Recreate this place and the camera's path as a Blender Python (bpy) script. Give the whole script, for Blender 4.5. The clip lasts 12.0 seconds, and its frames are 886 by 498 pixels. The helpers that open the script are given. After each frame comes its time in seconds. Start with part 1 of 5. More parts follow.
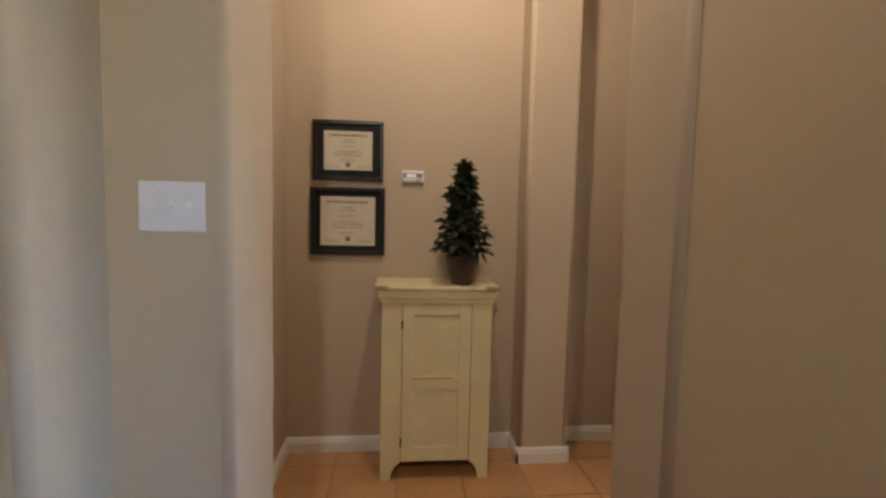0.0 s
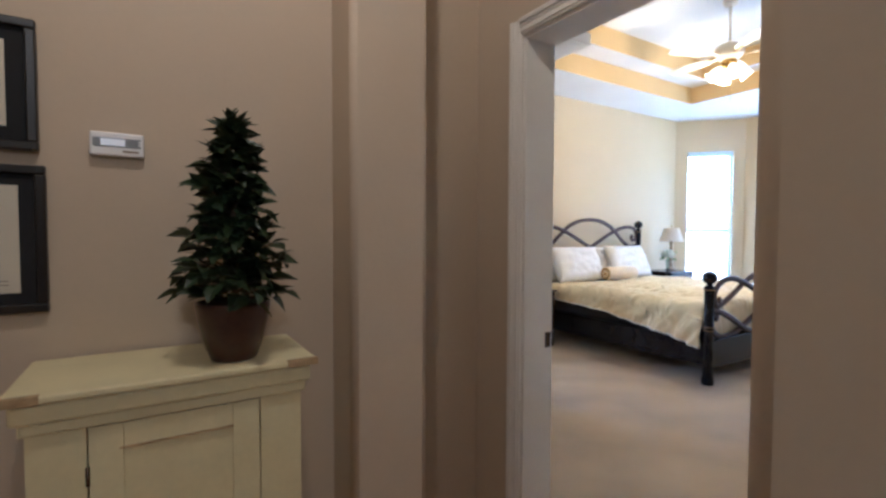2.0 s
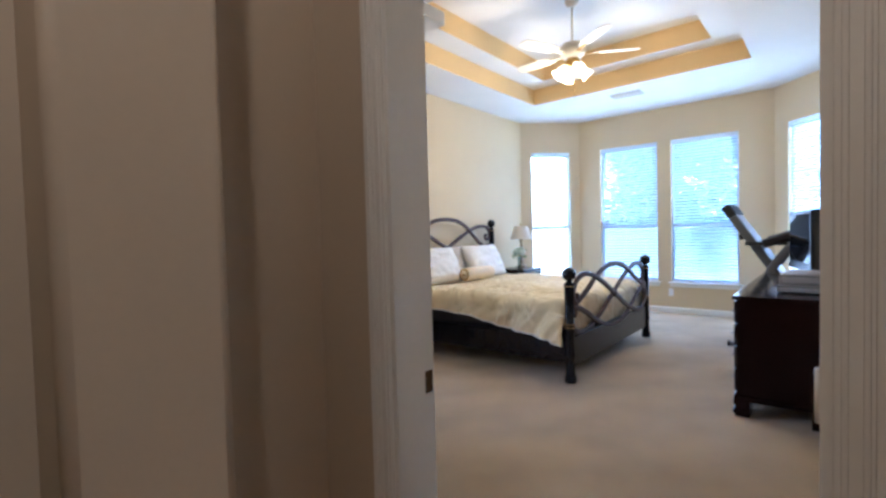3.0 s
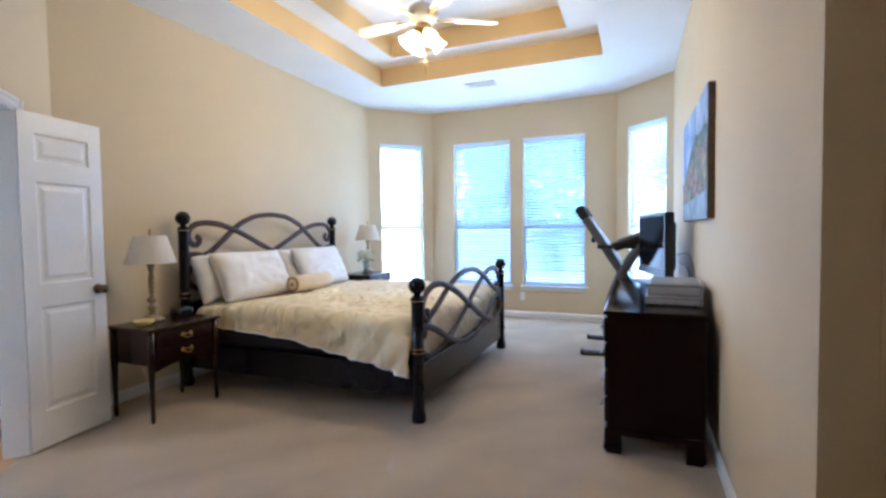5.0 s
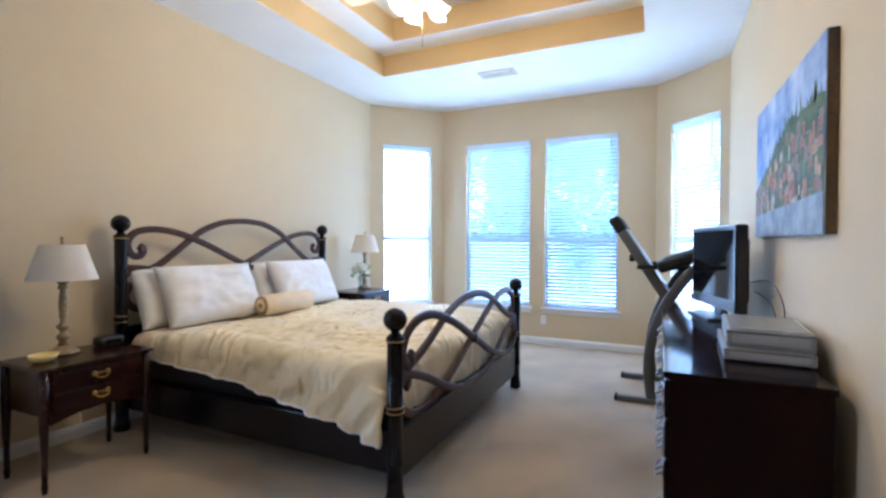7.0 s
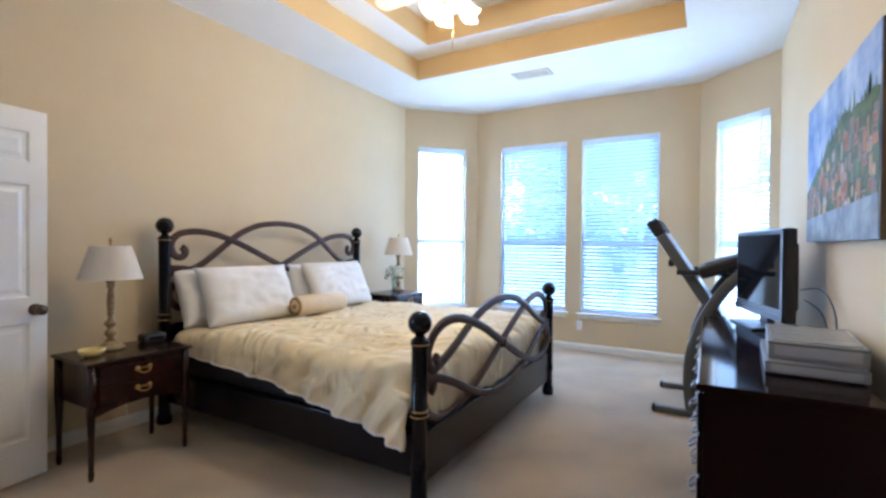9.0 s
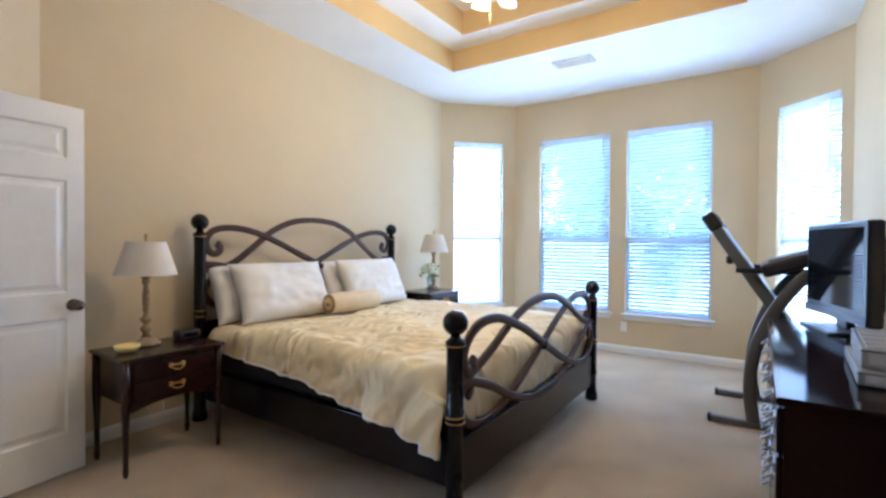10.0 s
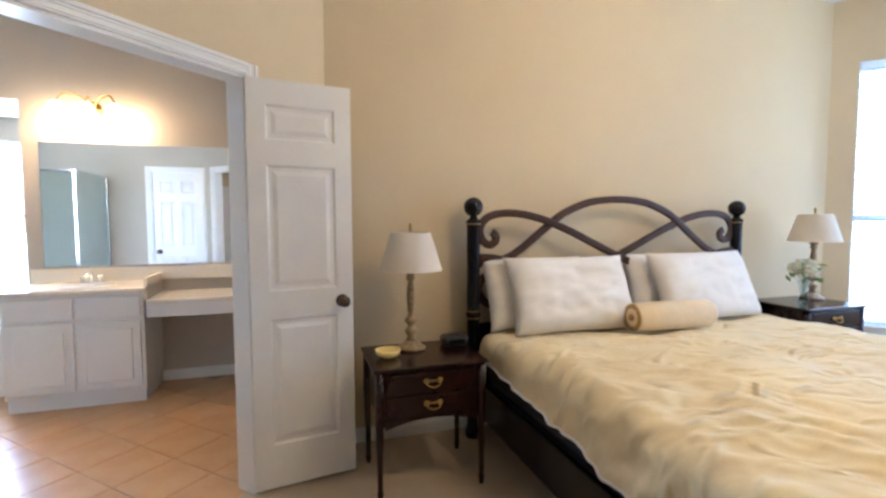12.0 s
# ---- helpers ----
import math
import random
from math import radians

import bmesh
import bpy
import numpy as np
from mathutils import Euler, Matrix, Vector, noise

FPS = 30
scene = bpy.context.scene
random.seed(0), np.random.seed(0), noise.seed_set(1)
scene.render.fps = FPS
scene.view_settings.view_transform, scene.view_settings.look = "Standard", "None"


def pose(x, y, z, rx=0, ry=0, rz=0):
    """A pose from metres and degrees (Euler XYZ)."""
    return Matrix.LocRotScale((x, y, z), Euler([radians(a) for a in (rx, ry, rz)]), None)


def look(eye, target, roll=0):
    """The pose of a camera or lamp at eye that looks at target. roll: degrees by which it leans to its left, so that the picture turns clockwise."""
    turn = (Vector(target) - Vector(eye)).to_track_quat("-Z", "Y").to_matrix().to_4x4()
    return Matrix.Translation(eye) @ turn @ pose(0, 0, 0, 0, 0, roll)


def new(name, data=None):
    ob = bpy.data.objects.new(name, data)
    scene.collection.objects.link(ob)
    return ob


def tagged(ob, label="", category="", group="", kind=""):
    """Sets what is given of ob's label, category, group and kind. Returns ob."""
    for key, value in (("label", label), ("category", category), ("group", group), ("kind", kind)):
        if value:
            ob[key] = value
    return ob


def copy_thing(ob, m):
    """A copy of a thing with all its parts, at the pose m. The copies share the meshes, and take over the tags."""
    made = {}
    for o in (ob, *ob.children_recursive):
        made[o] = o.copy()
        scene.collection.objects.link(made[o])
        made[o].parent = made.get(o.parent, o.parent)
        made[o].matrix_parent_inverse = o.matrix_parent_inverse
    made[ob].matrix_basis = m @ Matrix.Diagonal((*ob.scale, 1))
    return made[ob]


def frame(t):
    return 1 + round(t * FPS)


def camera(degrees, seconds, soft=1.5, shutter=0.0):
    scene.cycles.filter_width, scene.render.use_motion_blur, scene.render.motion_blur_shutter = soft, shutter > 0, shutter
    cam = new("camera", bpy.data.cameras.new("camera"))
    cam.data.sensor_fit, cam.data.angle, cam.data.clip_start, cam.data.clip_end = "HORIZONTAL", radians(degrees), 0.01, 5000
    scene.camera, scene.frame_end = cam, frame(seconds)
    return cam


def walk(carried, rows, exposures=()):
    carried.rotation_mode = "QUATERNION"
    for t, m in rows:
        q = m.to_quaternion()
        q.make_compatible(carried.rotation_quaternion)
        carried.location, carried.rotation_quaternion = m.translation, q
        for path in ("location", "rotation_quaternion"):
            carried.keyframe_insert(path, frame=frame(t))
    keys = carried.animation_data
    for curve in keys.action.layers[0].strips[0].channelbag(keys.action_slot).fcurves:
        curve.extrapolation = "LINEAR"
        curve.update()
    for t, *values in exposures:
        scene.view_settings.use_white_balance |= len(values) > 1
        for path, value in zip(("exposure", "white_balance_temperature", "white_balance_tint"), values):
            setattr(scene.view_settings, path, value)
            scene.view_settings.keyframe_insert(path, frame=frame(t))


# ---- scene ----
cam = camera(87.3, 12.0, soft=2.7)
EXPOSURES = [(0.0, 6.4, 5200, 10), (1.0, 6.37, 4850, 10), (1.7, 6.2, 4500, 10), (2.4, 5.85, 4380, 10), (3.5, 5.72, 4500, 10), (6.5, 5.72, 4440, 10), (10.0, 5.73, 4660, 10), (12.0, 5.77, 4900, 10)]
PATH = [
    (0, (0.962, 0.765, 1.348), (1.157, 2.75, 1.201), 1.3),
    (0.5, (0.928, 1.025, 1.338), (1.279, 2.989, 1.199), 0.4),
    (1, (0.971, 1.312, 1.347), (1.519, 3.229, 1.194), -0.4),
    (1.5, (1.067, 1.58, 1.34), (1.79, 3.441, 1.218), -0.4),
    (2, (1.118, 1.812, 1.323), (2.175, 3.508, 1.25), 0.2),
    (2.5, (1.246, 2.083, 1.308), (2.591, 3.562, 1.24), -1.0),
    (3, (1.479, 2.274, 1.307), (3.012, 3.556, 1.242), -1.5),
    (3.5, (1.69, 2.394, 1.308), (3.36, 3.492, 1.232), -1.2),
    (5.5, (2.625, 2.73, 1.3), (4.488, 3.453, 1.239), -0.6),
    (6, (2.879, 2.838, 1.296), (4.748, 3.55, 1.251), -0.4),
    (6.5, (3.084, 2.865, 1.305), (4.935, 3.623, 1.269), -0.1),
    (7, (3.227, 2.812, 1.322), (5.039, 3.658, 1.29), 0.2),
    (9, (3.273, 2.762, 1.326), (5.009, 3.756, 1.304), 0.5),
    (9.5, (3.295, 2.775, 1.318), (5.008, 3.808, 1.294), 0.4),
    (10, (3.406, 2.844, 1.304), (5.059, 3.969, 1.276), 0.4),
    (10.5, (3.6, 3.037, 1.285), (5.165, 4.283, 1.258), 0.2),
    (11, (3.806, 3.155, 1.286), (5.168, 4.62, 1.248), 0.3),
    (11.5, (3.998, 3.294, 1.334), (5.002, 5.022, 1.243), 0.1),
    (12, (4.158, 3.533, 1.361), (4.761, 5.435, 1.237), -0.2),
]
walk(cam, [(t, look(eye, target, roll)) for t, eye, target, roll in PATH], EXPOSURES)

# ---- light ----
world = bpy.data.worlds.new("sky_world")
scene.world = world
world.use_nodes = True
wn = world.node_tree
wbg = wn.nodes["Background"]
wsky = wn.nodes.new("ShaderNodeTexSky")
wsky.sky_type, wsky.sun_disc = 'NISHITA', False
wsky.sun_elevation, wsky.sun_rotation = radians(52), radians(250)
wsky.dust_density, wsky.ozone_density = 4.0, 0.6
wn.links.new(wsky.outputs[0], wbg.inputs[0])
wbg.inputs[1].default_value = 0.11


def lamp(name, kind, place, watts, colour, size=0.1, target=None, size_y=None):
    data = bpy.data.lights.new(name, kind)
    data.energy, data.color = watts, colour
    if kind == 'AREA':
        data.shape, data.size, data.size_y = 'RECTANGLE', size, size_y or size
    elif kind != 'SUN':
        data.shadow_soft_size = size
    ob = new(name, data)
    ob.matrix_world = look(place, target) if target else pose(*place)
    return ob


SUN = lamp("sun", 'SUN', (0, 0, 20), 0.8, (1.0, 0.95, 0.88), target=(0 + 7.2, 0 + 2.6, 20 - 9.8))
SUN.data.angle = radians(12)
WARM = (1.0, 0.66, 0.33)
FAN = (6.0, 4.28)
for k in range(4):
    a = radians(45 + 90 * k)
    lamp("fan_bulb", 'POINT', (FAN[0] + 0.15 * math.cos(a), FAN[1] + 0.15 * math.sin(a), 2.765), 0.32, WARM, 0.035)
for k in range(3):
    lamp("vanity_bulb", 'POINT', (2.45 + 0.195 * k, 7.8, 2.12), 0.25, (1.0, 0.62, 0.30), 0.04)
lamp("vestibule_downlight", 'SPOT', (1.2, 2.32, 2.985), 0.64, (1.0, 0.69, 0.40), 0.06, target=(1.2, 2.45, 0)).data.spot_size = radians(160)
# fill spot added behind the camera's start; no such lamp is known there
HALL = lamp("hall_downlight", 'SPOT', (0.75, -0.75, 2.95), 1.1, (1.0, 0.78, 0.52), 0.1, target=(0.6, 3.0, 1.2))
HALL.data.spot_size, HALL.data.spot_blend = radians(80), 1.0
SKYLIGHT = (0.86, 0.93, 1.0)
lamp("bath_window_light", 'AREA', (1.42, 8.8, 1.5), 1.5, SKYLIGHT, 1.2, target=(1.6, 7, 1.3), size_y=1.4)
# daylight that enters by the four windows of the bay
for x, y, nx, ny, wide, watts in ((9.17, 3.715, -1, 0, 0.88, 0.3), (9.17, 4.803, -1, 0, 0.88, 0.3), (8.83, 5.94, -0.7, -0.714, 0.66, 0.36), (8.82, 2.52, -0.707, 0.707, 0.58, 0.16)):
    lamp("bay_window_light", 'AREA', (x, y, 1.56), watts, SKYLIGHT, wide, target=(x + nx, y + ny, 1.5), size_y=2.1)

# ---- materials ----


def material(name, colour, rough=0.6, metal=0.0, vary=0.12, scale=3.0, fine=60.0, bump=0.1, bscale=120.0, second=None, gloss=0.5, coat=0.0, sheen=0.0):
    """A surface with broad and fine variation and a fine relief, in metres."""
    m = bpy.data.materials.new(name)
    m.use_nodes = True
    n, l = m.node_tree.nodes, m.node_tree.links
    b = n["Principled BSDF"]
    co = n.new("ShaderNodeTexCoord")
    broad, small = n.new("ShaderNodeTexNoise"), n.new("ShaderNodeTexNoise")
    broad.inputs["Scale"].default_value, small.inputs["Scale"].default_value = scale, fine
    broad.inputs["Detail"].default_value, small.inputs["Detail"].default_value = 4, 3
    for t in (broad, small):
        l.new(co.outputs["Object"], t.inputs["Vector"])
    mid = n.new("ShaderNodeMath")
    mid.operation = 'MULTIPLY_ADD'
    l.new(small.outputs[0], mid.inputs[0])
    mid.inputs[1].default_value = 0.45
    l.new(broad.outputs[0], mid.inputs[2])
    ramp = n.new("ShaderNodeMapRange")
    ramp.inputs["From Min"].default_value, ramp.inputs["From Max"].default_value = 0.45, 1.0
    l.new(mid.outputs[0], ramp.inputs["Value"])
    mix = n.new("ShaderNodeMix")
    mix.data_type = 'RGBA'
    dark = second or tuple(c * (1 - vary) for c in colour)
    lite = colour if second else tuple(min(1, c * (1 + vary * 0.5)) for c in colour)
    mix.inputs[6].default_value, mix.inputs[7].default_value = (*dark, 1), (*lite, 1)
    l.new(ramp.outputs[0], mix.inputs[0])
    l.new(mix.outputs[2], b.inputs["Base Color"])
    rr = n.new("ShaderNodeMapRange")
    rr.inputs["To Min"].default_value, rr.inputs["To Max"].default_value = max(0.02, rough * 0.85), min(1, rough * 1.15)
    l.new(small.outputs[0], rr.inputs["Value"])
    l.new(rr.outputs[0], b.inputs["Roughness"])
    b.inputs["Metallic"].default_value = metal
    b.inputs["Specular IOR Level"].default_value = gloss
    b.inputs["Coat Weight"].default_value = coat
    b.inputs["Coat Roughness"].default_value = 0.08
    b.inputs["Sheen Weight"].default_value = sheen
    if bump:
        bt, bn = n.new("ShaderNodeTexNoise"), n.new("ShaderNodeBump")
        bt.inputs["Scale"].default_value, bt.inputs["Detail"].default_value = bscale, 3
        bn.inputs["Strength"].default_value, bn.inputs["Distance"].default_value = bump, 0.004
        l.new(co.outputs["Object"], bt.inputs["Vector"])
        l.new(bt.outputs[0], bn.inputs["Height"])
        l.new(bn.outputs[0], b.inputs["Normal"])
    return m


def glow(name, colour, strength):
    m = bpy.data.materials.new(name)
    m.use_nodes = True
    b = m.node_tree.nodes["Principled BSDF"]
    b.inputs["Base Color"].default_value = (0.9, 0.88, 0.82, 1)
    b.inputs["Emission Color"].default_value = (*colour, 1)
    b.inputs["Emission Strength"].default_value = strength
    b.inputs["Roughness"].default_value = 0.3
    return m


def glassy(name, tint, rough=0.0, clear=0.9):
    """Thin clear sheet: mostly passes light, with a glossy face."""
    m = bpy.data.materials.new(name)
    m.use_nodes = True
    n, l = m.node_tree.nodes, m.node_tree.links
    tr, gl, mx, fr, pw = n.new("ShaderNodeBsdfTransparent"), n.new("ShaderNodeBsdfGlossy"), n.new("ShaderNodeMixShader"), n.new("ShaderNodeLayerWeight"), n.new("ShaderNodeMath")
    tr.inputs[0].default_value = (*tint, 1)
    gl.inputs["Roughness"].default_value = rough
    fr.inputs[0].default_value = 0.5
    pw.operation = 'POWER'
    pw.inputs[1].default_value = 4.0
    l.new(fr.outputs["Facing"], pw.inputs[0])
    l.new(pw.outputs[0], mx.inputs[0])
    l.new(tr.outputs[0], mx.inputs[1])
    l.new(gl.outputs[0], mx.inputs[2])
    l.new(mx.outputs[0], n["Material Output"].inputs[0])
    return m


def cloth(name, colour, scale, strength, depth=0.02, stretch=1.0):
    """Rumpled cotton: sharp ridged creases over a fine weave."""
    m = material(name, colour, 0.8, vary=0.07, scale=4, fine=90, bump=0.25, bscale=260, gloss=0.2, sheen=0.2)
    n, l = m.node_tree.nodes, m.node_tree.links
    b = n["Principled BSDF"]
    weave = b.inputs["Normal"].links[0].from_node
    co, warp, add = n.new("ShaderNodeTexCoord"), n.new("ShaderNodeTexNoise"), n.new("ShaderNodeVectorMath")
    warp.inputs["Scale"].default_value, warp.inputs["Detail"].default_value = 2.0, 2
    add.operation = 'MULTIPLY_ADD'
    add.inputs[1].default_value = (0.45, 0.45, 0.45)
    l.new(co.outputs["Object"], warp.inputs["Vector"])
    l.new(warp.outputs["Color"], add.inputs[0])
    l.new(co.outputs["Object"], add.inputs[2])
    crease, bn = n.new("ShaderNodeTexNoise"), n.new("ShaderNodeBump")
    crease.noise_type = 'RIDGED_MULTIFRACTAL'
    crease.inputs["Scale"].default_value, crease.inputs["Detail"].default_value, crease.inputs["Roughness"].default_value = scale, 4, 0.5
    turn = n.new("ShaderNodeMapping")
    turn.inputs["Rotation"].default_value = (radians(38), radians(20), radians(-35))
    turn.inputs["Scale"].default_value = (1.0, stretch, 1.0 / stretch)
    l.new(add.outputs[0], turn.inputs["Vector"])
    l.new(turn.outputs[0], crease.inputs["Vector"])
    bn.inputs["Strength"].default_value, bn.inputs["Distance"].default_value = strength, depth
    l.new(crease.outputs[0], bn.inputs["Height"])
    l.new(bn.outputs[0], weave.inputs["Normal"])
    return m


WALL = material("beige_wall_paint", (0.62, 0.51, 0.33), 0.75, vary=0.05, scale=1.5, bump=0.25, bscale=90, gloss=0.25)
WALL_HALL = material("taupe_wall_paint", (0.53, 0.45, 0.345), 0.7, vary=0.05, scale=1.5, bump=0.1, bscale=80, gloss=0.25)
WALL_ROOM = material("tan_wall_paint", (0.55, 0.455, 0.32), 0.7, vary=0.06, scale=1.5, bump=0.08, bscale=80, gloss=0.25)
WALL_BATH = material("greige_wall_paint", (0.47, 0.42, 0.345), 0.7, vary=0.05, scale=1.5, bump=0.25, bscale=80, gloss=0.25)
CEIL = material("white_ceiling_paint", (0.86, 0.86, 0.85), 0.85, vary=0.04, scale=2, bump=0.35, bscale=110, gloss=0.2)
BAND = material("ochre_tray_paint", (0.66, 0.49, 0.24), 0.7, vary=0.06, scale=2, bump=0.2, bscale=90, gloss=0.25)
TRIM = material("white_gloss_paint", (0.78, 0.77, 0.74), 0.32, vary=0.05, scale=4, bump=0.05, bscale=60)
DOORPAINT = material("white_door_paint", (0.76, 0.74, 0.70), 0.3, vary=0.06, scale=5, bump=0.08, bscale=40)
CARPET = material("beige_carpet", (0.51, 0.395, 0.255), 0.95, vary=0.22, scale=2.0, fine=220, bump=1.0, bscale=420, gloss=0.1, sheen=0.3)
# brushed swaths left in the pile by a vacuum cleaner
kn, kl = CARPET.node_tree.nodes, CARPET.node_tree.links
swath, nap, kco = kn.new("ShaderNodeTexWave"), kn.new("ShaderNodeMix"), kn.new("ShaderNodeTexCoord")
swath.wave_profile = 'TRI'
swath.bands_direction = 'DIAGONAL'
for key, v in (("Scale", 0.7), ("Distortion", 7.0), ("Detail", 3.0), ("Detail Scale", 0.8), ("Detail Roughness", 0.6)):
    swath.inputs[key].default_value = v
kl.new(kco.outputs["Object"], swath.inputs["Vector"])
nap.data_type, nap.blend_type = 'RGBA', 'MULTIPLY'
nap.inputs[0].default_value = 0.17
kbsdf = kn["Principled BSDF"]
kl.new(kbsdf.inputs["Base Color"].links[0].from_socket, nap.inputs[6])
kl.new(swath.outputs["Color"], nap.inputs[7])
kl.new(nap.outputs[2], kbsdf.inputs["Base Color"])
TILE = material("terracotta_tile", (0.54, 0.32, 0.145), 0.3, vary=0.3, scale=5, fine=40, bump=0.1, bscale=30, second=(0.46, 0.24, 0.09))
GROUT = material("tile_grout", (0.34, 0.26, 0.18), 0.9, bump=0.4, bscale=200)
BLACKIRON = material("black_bed_lacquer", (0.007, 0.007, 0.010), 0.22, vary=0.3, scale=12, bump=0.06, bscale=70, gloss=0.25)
BRONZE = material("brown_bed_scroll", (0.060, 0.030, 0.020), 0.4, vary=0.35, scale=14, bump=0.1, bscale=60, gloss=0.22)
GOLD = material("antique_gold", (0.42, 0.27, 0.10), 0.35, 0.9, vary=0.3, scale=30)
BRASS = material("polished_brass", (0.55, 0.37, 0.12), 0.25, 1.0, vary=0.15, scale=30, bump=0)
PEWTER = material("dull_pewter", (0.30, 0.30, 0.31), 0.32, 1.0, vary=0.2, bump=0)
OLDBRASS = material("aged_brass", (0.42, 0.27, 0.08), 0.3, 1.0, vary=0.3, scale=30, bump=0)
VENTGREY = material("off_white_vent_enamel", (0.55, 0.55, 0.55), 0.4, vary=0.05, bump=0)
CHROME = material("polished_chrome", (0.80, 0.81, 0.83), 0.1, 1.0, vary=0.05, bump=0)
BRONZEKNOB = material("dark_bronze_knob", (0.16, 0.12, 0.09), 0.25, 0.9, vary=0.2, scale=30, bump=0)
DUVET = cloth("cream_duvet_cotton", (0.78, 0.665, 0.42), 7.5, 1.0, 0.05, 1.6)
PILLOW = cloth("white_pillow_cotton", (0.82, 0.80, 0.77), 5.0, 0.3, 0.012, 2.2)
BOLSTER = material("cream_bolster_satin", (0.74, 0.60, 0.38), 0.55, vary=0.12, scale=9, bump=0.3, bscale=45, sheen=0.2)
# near-black cloth shared by the mattress and the slat base
SHEET = material("near_black_bed_cloth", (0.02, 0.02, 0.025), 0.9, bump=0.3)
MAHOGANY = material("dark_mahogany", (0.022, 0.008, 0.006), 0.2, vary=0.45, scale=6, fine=80, bump=0.04, bscale=50, gloss=0.4)
CHERRY = material("black_cherry_lacquer", (0.010, 0.004, 0.0035), 0.09, vary=0.4, scale=5, bump=0.03, bscale=40, gloss=0.1, coat=0.0)
CREAM = material("distressed_cream_paint", (0.72, 0.66, 0.40), 0.5, vary=0.1, scale=6, bump=0.15, bscale=50)
CREAMWORN = material("worn_bare_edge", (0.45, 0.33, 0.17), 0.7, vary=0.4, scale=30)
SHADE = material("linen_lamp_shade", (0.68, 0.62, 0.53), 0.9, vary=0.05, fine=300, bump=0.4, bscale=500, gloss=0.1)
LAMPBODY = material("cream_gilt_lamp", (0.40, 0.30, 0.15), 0.45, vary=0.5, scale=40, bump=0.2, second=(0.17, 0.095, 0.035))
BLACKPL = material("black_plastic", (0.012, 0.012, 0.014), 0.3, vary=0.2, bump=0.05, bscale=200)
SCREEN = material("black_tv_glass", (0.006, 0.007, 0.01), 0.06, vary=0.1, bump=0, gloss=0.1)
SILVER = material("silver_plastic", (0.24, 0.238, 0.235), 0.35, 0.2, vary=0.08, bump=0.03)
GREYTUBE = material("grey_painted_steel", (0.10, 0.103, 0.108), 0.4, 0.0, vary=0.1, bump=0.03)
RUBBER = material("black_rubber", (0.015, 0.015, 0.015), 0.8, bump=0.3)
WAX = material("yellow_ceramic_bowl", (0.84, 0.66, 0.22), 0.3, vary=0.08, bump=0)
LEAF = material("dark_green_leaf", (0.012, 0.026, 0.012), 0.42, vary=0.5, scale=25, bump=0.2, bscale=80, second=(0.028, 0.045, 0.014))
STEM = material("brown_stem", (0.09, 0.055, 0.03), 0.8, bump=0.5)
POT = material("brown_glazed_pot", (0.065, 0.03, 0.017), 0.3, vary=0.4, scale=12, bump=0.15, bscale=40)
SOIL = material("dark_soil", (0.02, 0.014, 0.01), 0.95, bump=1.0)
PETAL = material("white_petals", (0.80, 0.80, 0.68), 0.7, vary=0.08, bump=0.2)
GREEN = material("fresh_green_leaf", (0.16, 0.26, 0.08), 0.5, vary=0.3, scale=20)
BLACKFRAME = material("black_wood_moulding", (0.013, 0.012, 0.012), 0.3, vary=0.3, bump=0.1)
MATBOARD = material("black_mat_board", (0.018, 0.018, 0.02), 0.9, bump=0.2)
PAPER = material("cream_parchment", (0.70, 0.62, 0.50), 0.85, vary=0.04, bump=0.1)
INK = material("brown_ink", (0.26, 0.20, 0.15), 0.9, bump=0)
GILT = material("gilt_moulding", (0.50, 0.32, 0.08), 0.35, 0.7, vary=0.35, scale=30, bump=0.3)
ALMOND = material("white_plastic_plate", (0.80, 0.80, 0.82), 0.35, vary=0.02, bump=0)
LCD = glow("lit_display", (0.7, 0.85, 1.0), 0.002)
DISPLAYGREY = material("grey_display_fascia", (0.22, 0.23, 0.25), 0.4, vary=0.05, bump=0)
VINYL = material("white_vinyl_window", (0.80, 0.81, 0.82), 0.35, vary=0.03, bump=0)
SLAT = bpy.data.materials.new("white_blind_slat")
SLAT.use_nodes = True
sn, sl = SLAT.node_tree.nodes, SLAT.node_tree.links
s_mix, s_tr = sn.new("ShaderNodeMixShader"), sn.new("ShaderNodeBsdfTranslucent")
s_mix.inputs[0].default_value = 0.55
s_tr.inputs[0].default_value = (0.72, 0.76, 0.82, 1)
sn["Principled BSDF"].inputs["Base Color"].default_value = (0.80, 0.82, 0.84, 1)
sn["Principled BSDF"].inputs["Roughness"].default_value = 0.4
sl.new(sn["Principled BSDF"].outputs[0], s_mix.inputs[1])
sl.new(s_tr.outputs[0], s_mix.inputs[2])
sl.new(s_mix.outputs[0], sn["Material Output"].inputs[0])
GLASS = glassy("window_glass", (0.95, 0.97, 0.98))
SHOWERGLASS = glassy("shower_glass", (0.86, 0.90, 0.90))
SCREENMESH = glassy("insect_screen", (0.66, 0.72, 0.78), 0.5)
BULBGLASS = glow("lit_frosted_glass", (1.0, 0.72, 0.36), 0.075)
VANITYGLASS = glow("lit_vanity_glass", (1.0, 0.66, 0.30), 0.16)
FANWHITE = material("cream_fan_enamel", (0.78, 0.74, 0.64), 0.35, vary=0.04, bump=0)
MARBLE = material("cultured_marble_top", (0.80, 0.74, 0.63), 0.2, vary=0.06, scale=4, bump=0)
VANITY = material("white_cabinet_paint", (0.78, 0.76, 0.73), 0.4, vary=0.04, bump=0.05)
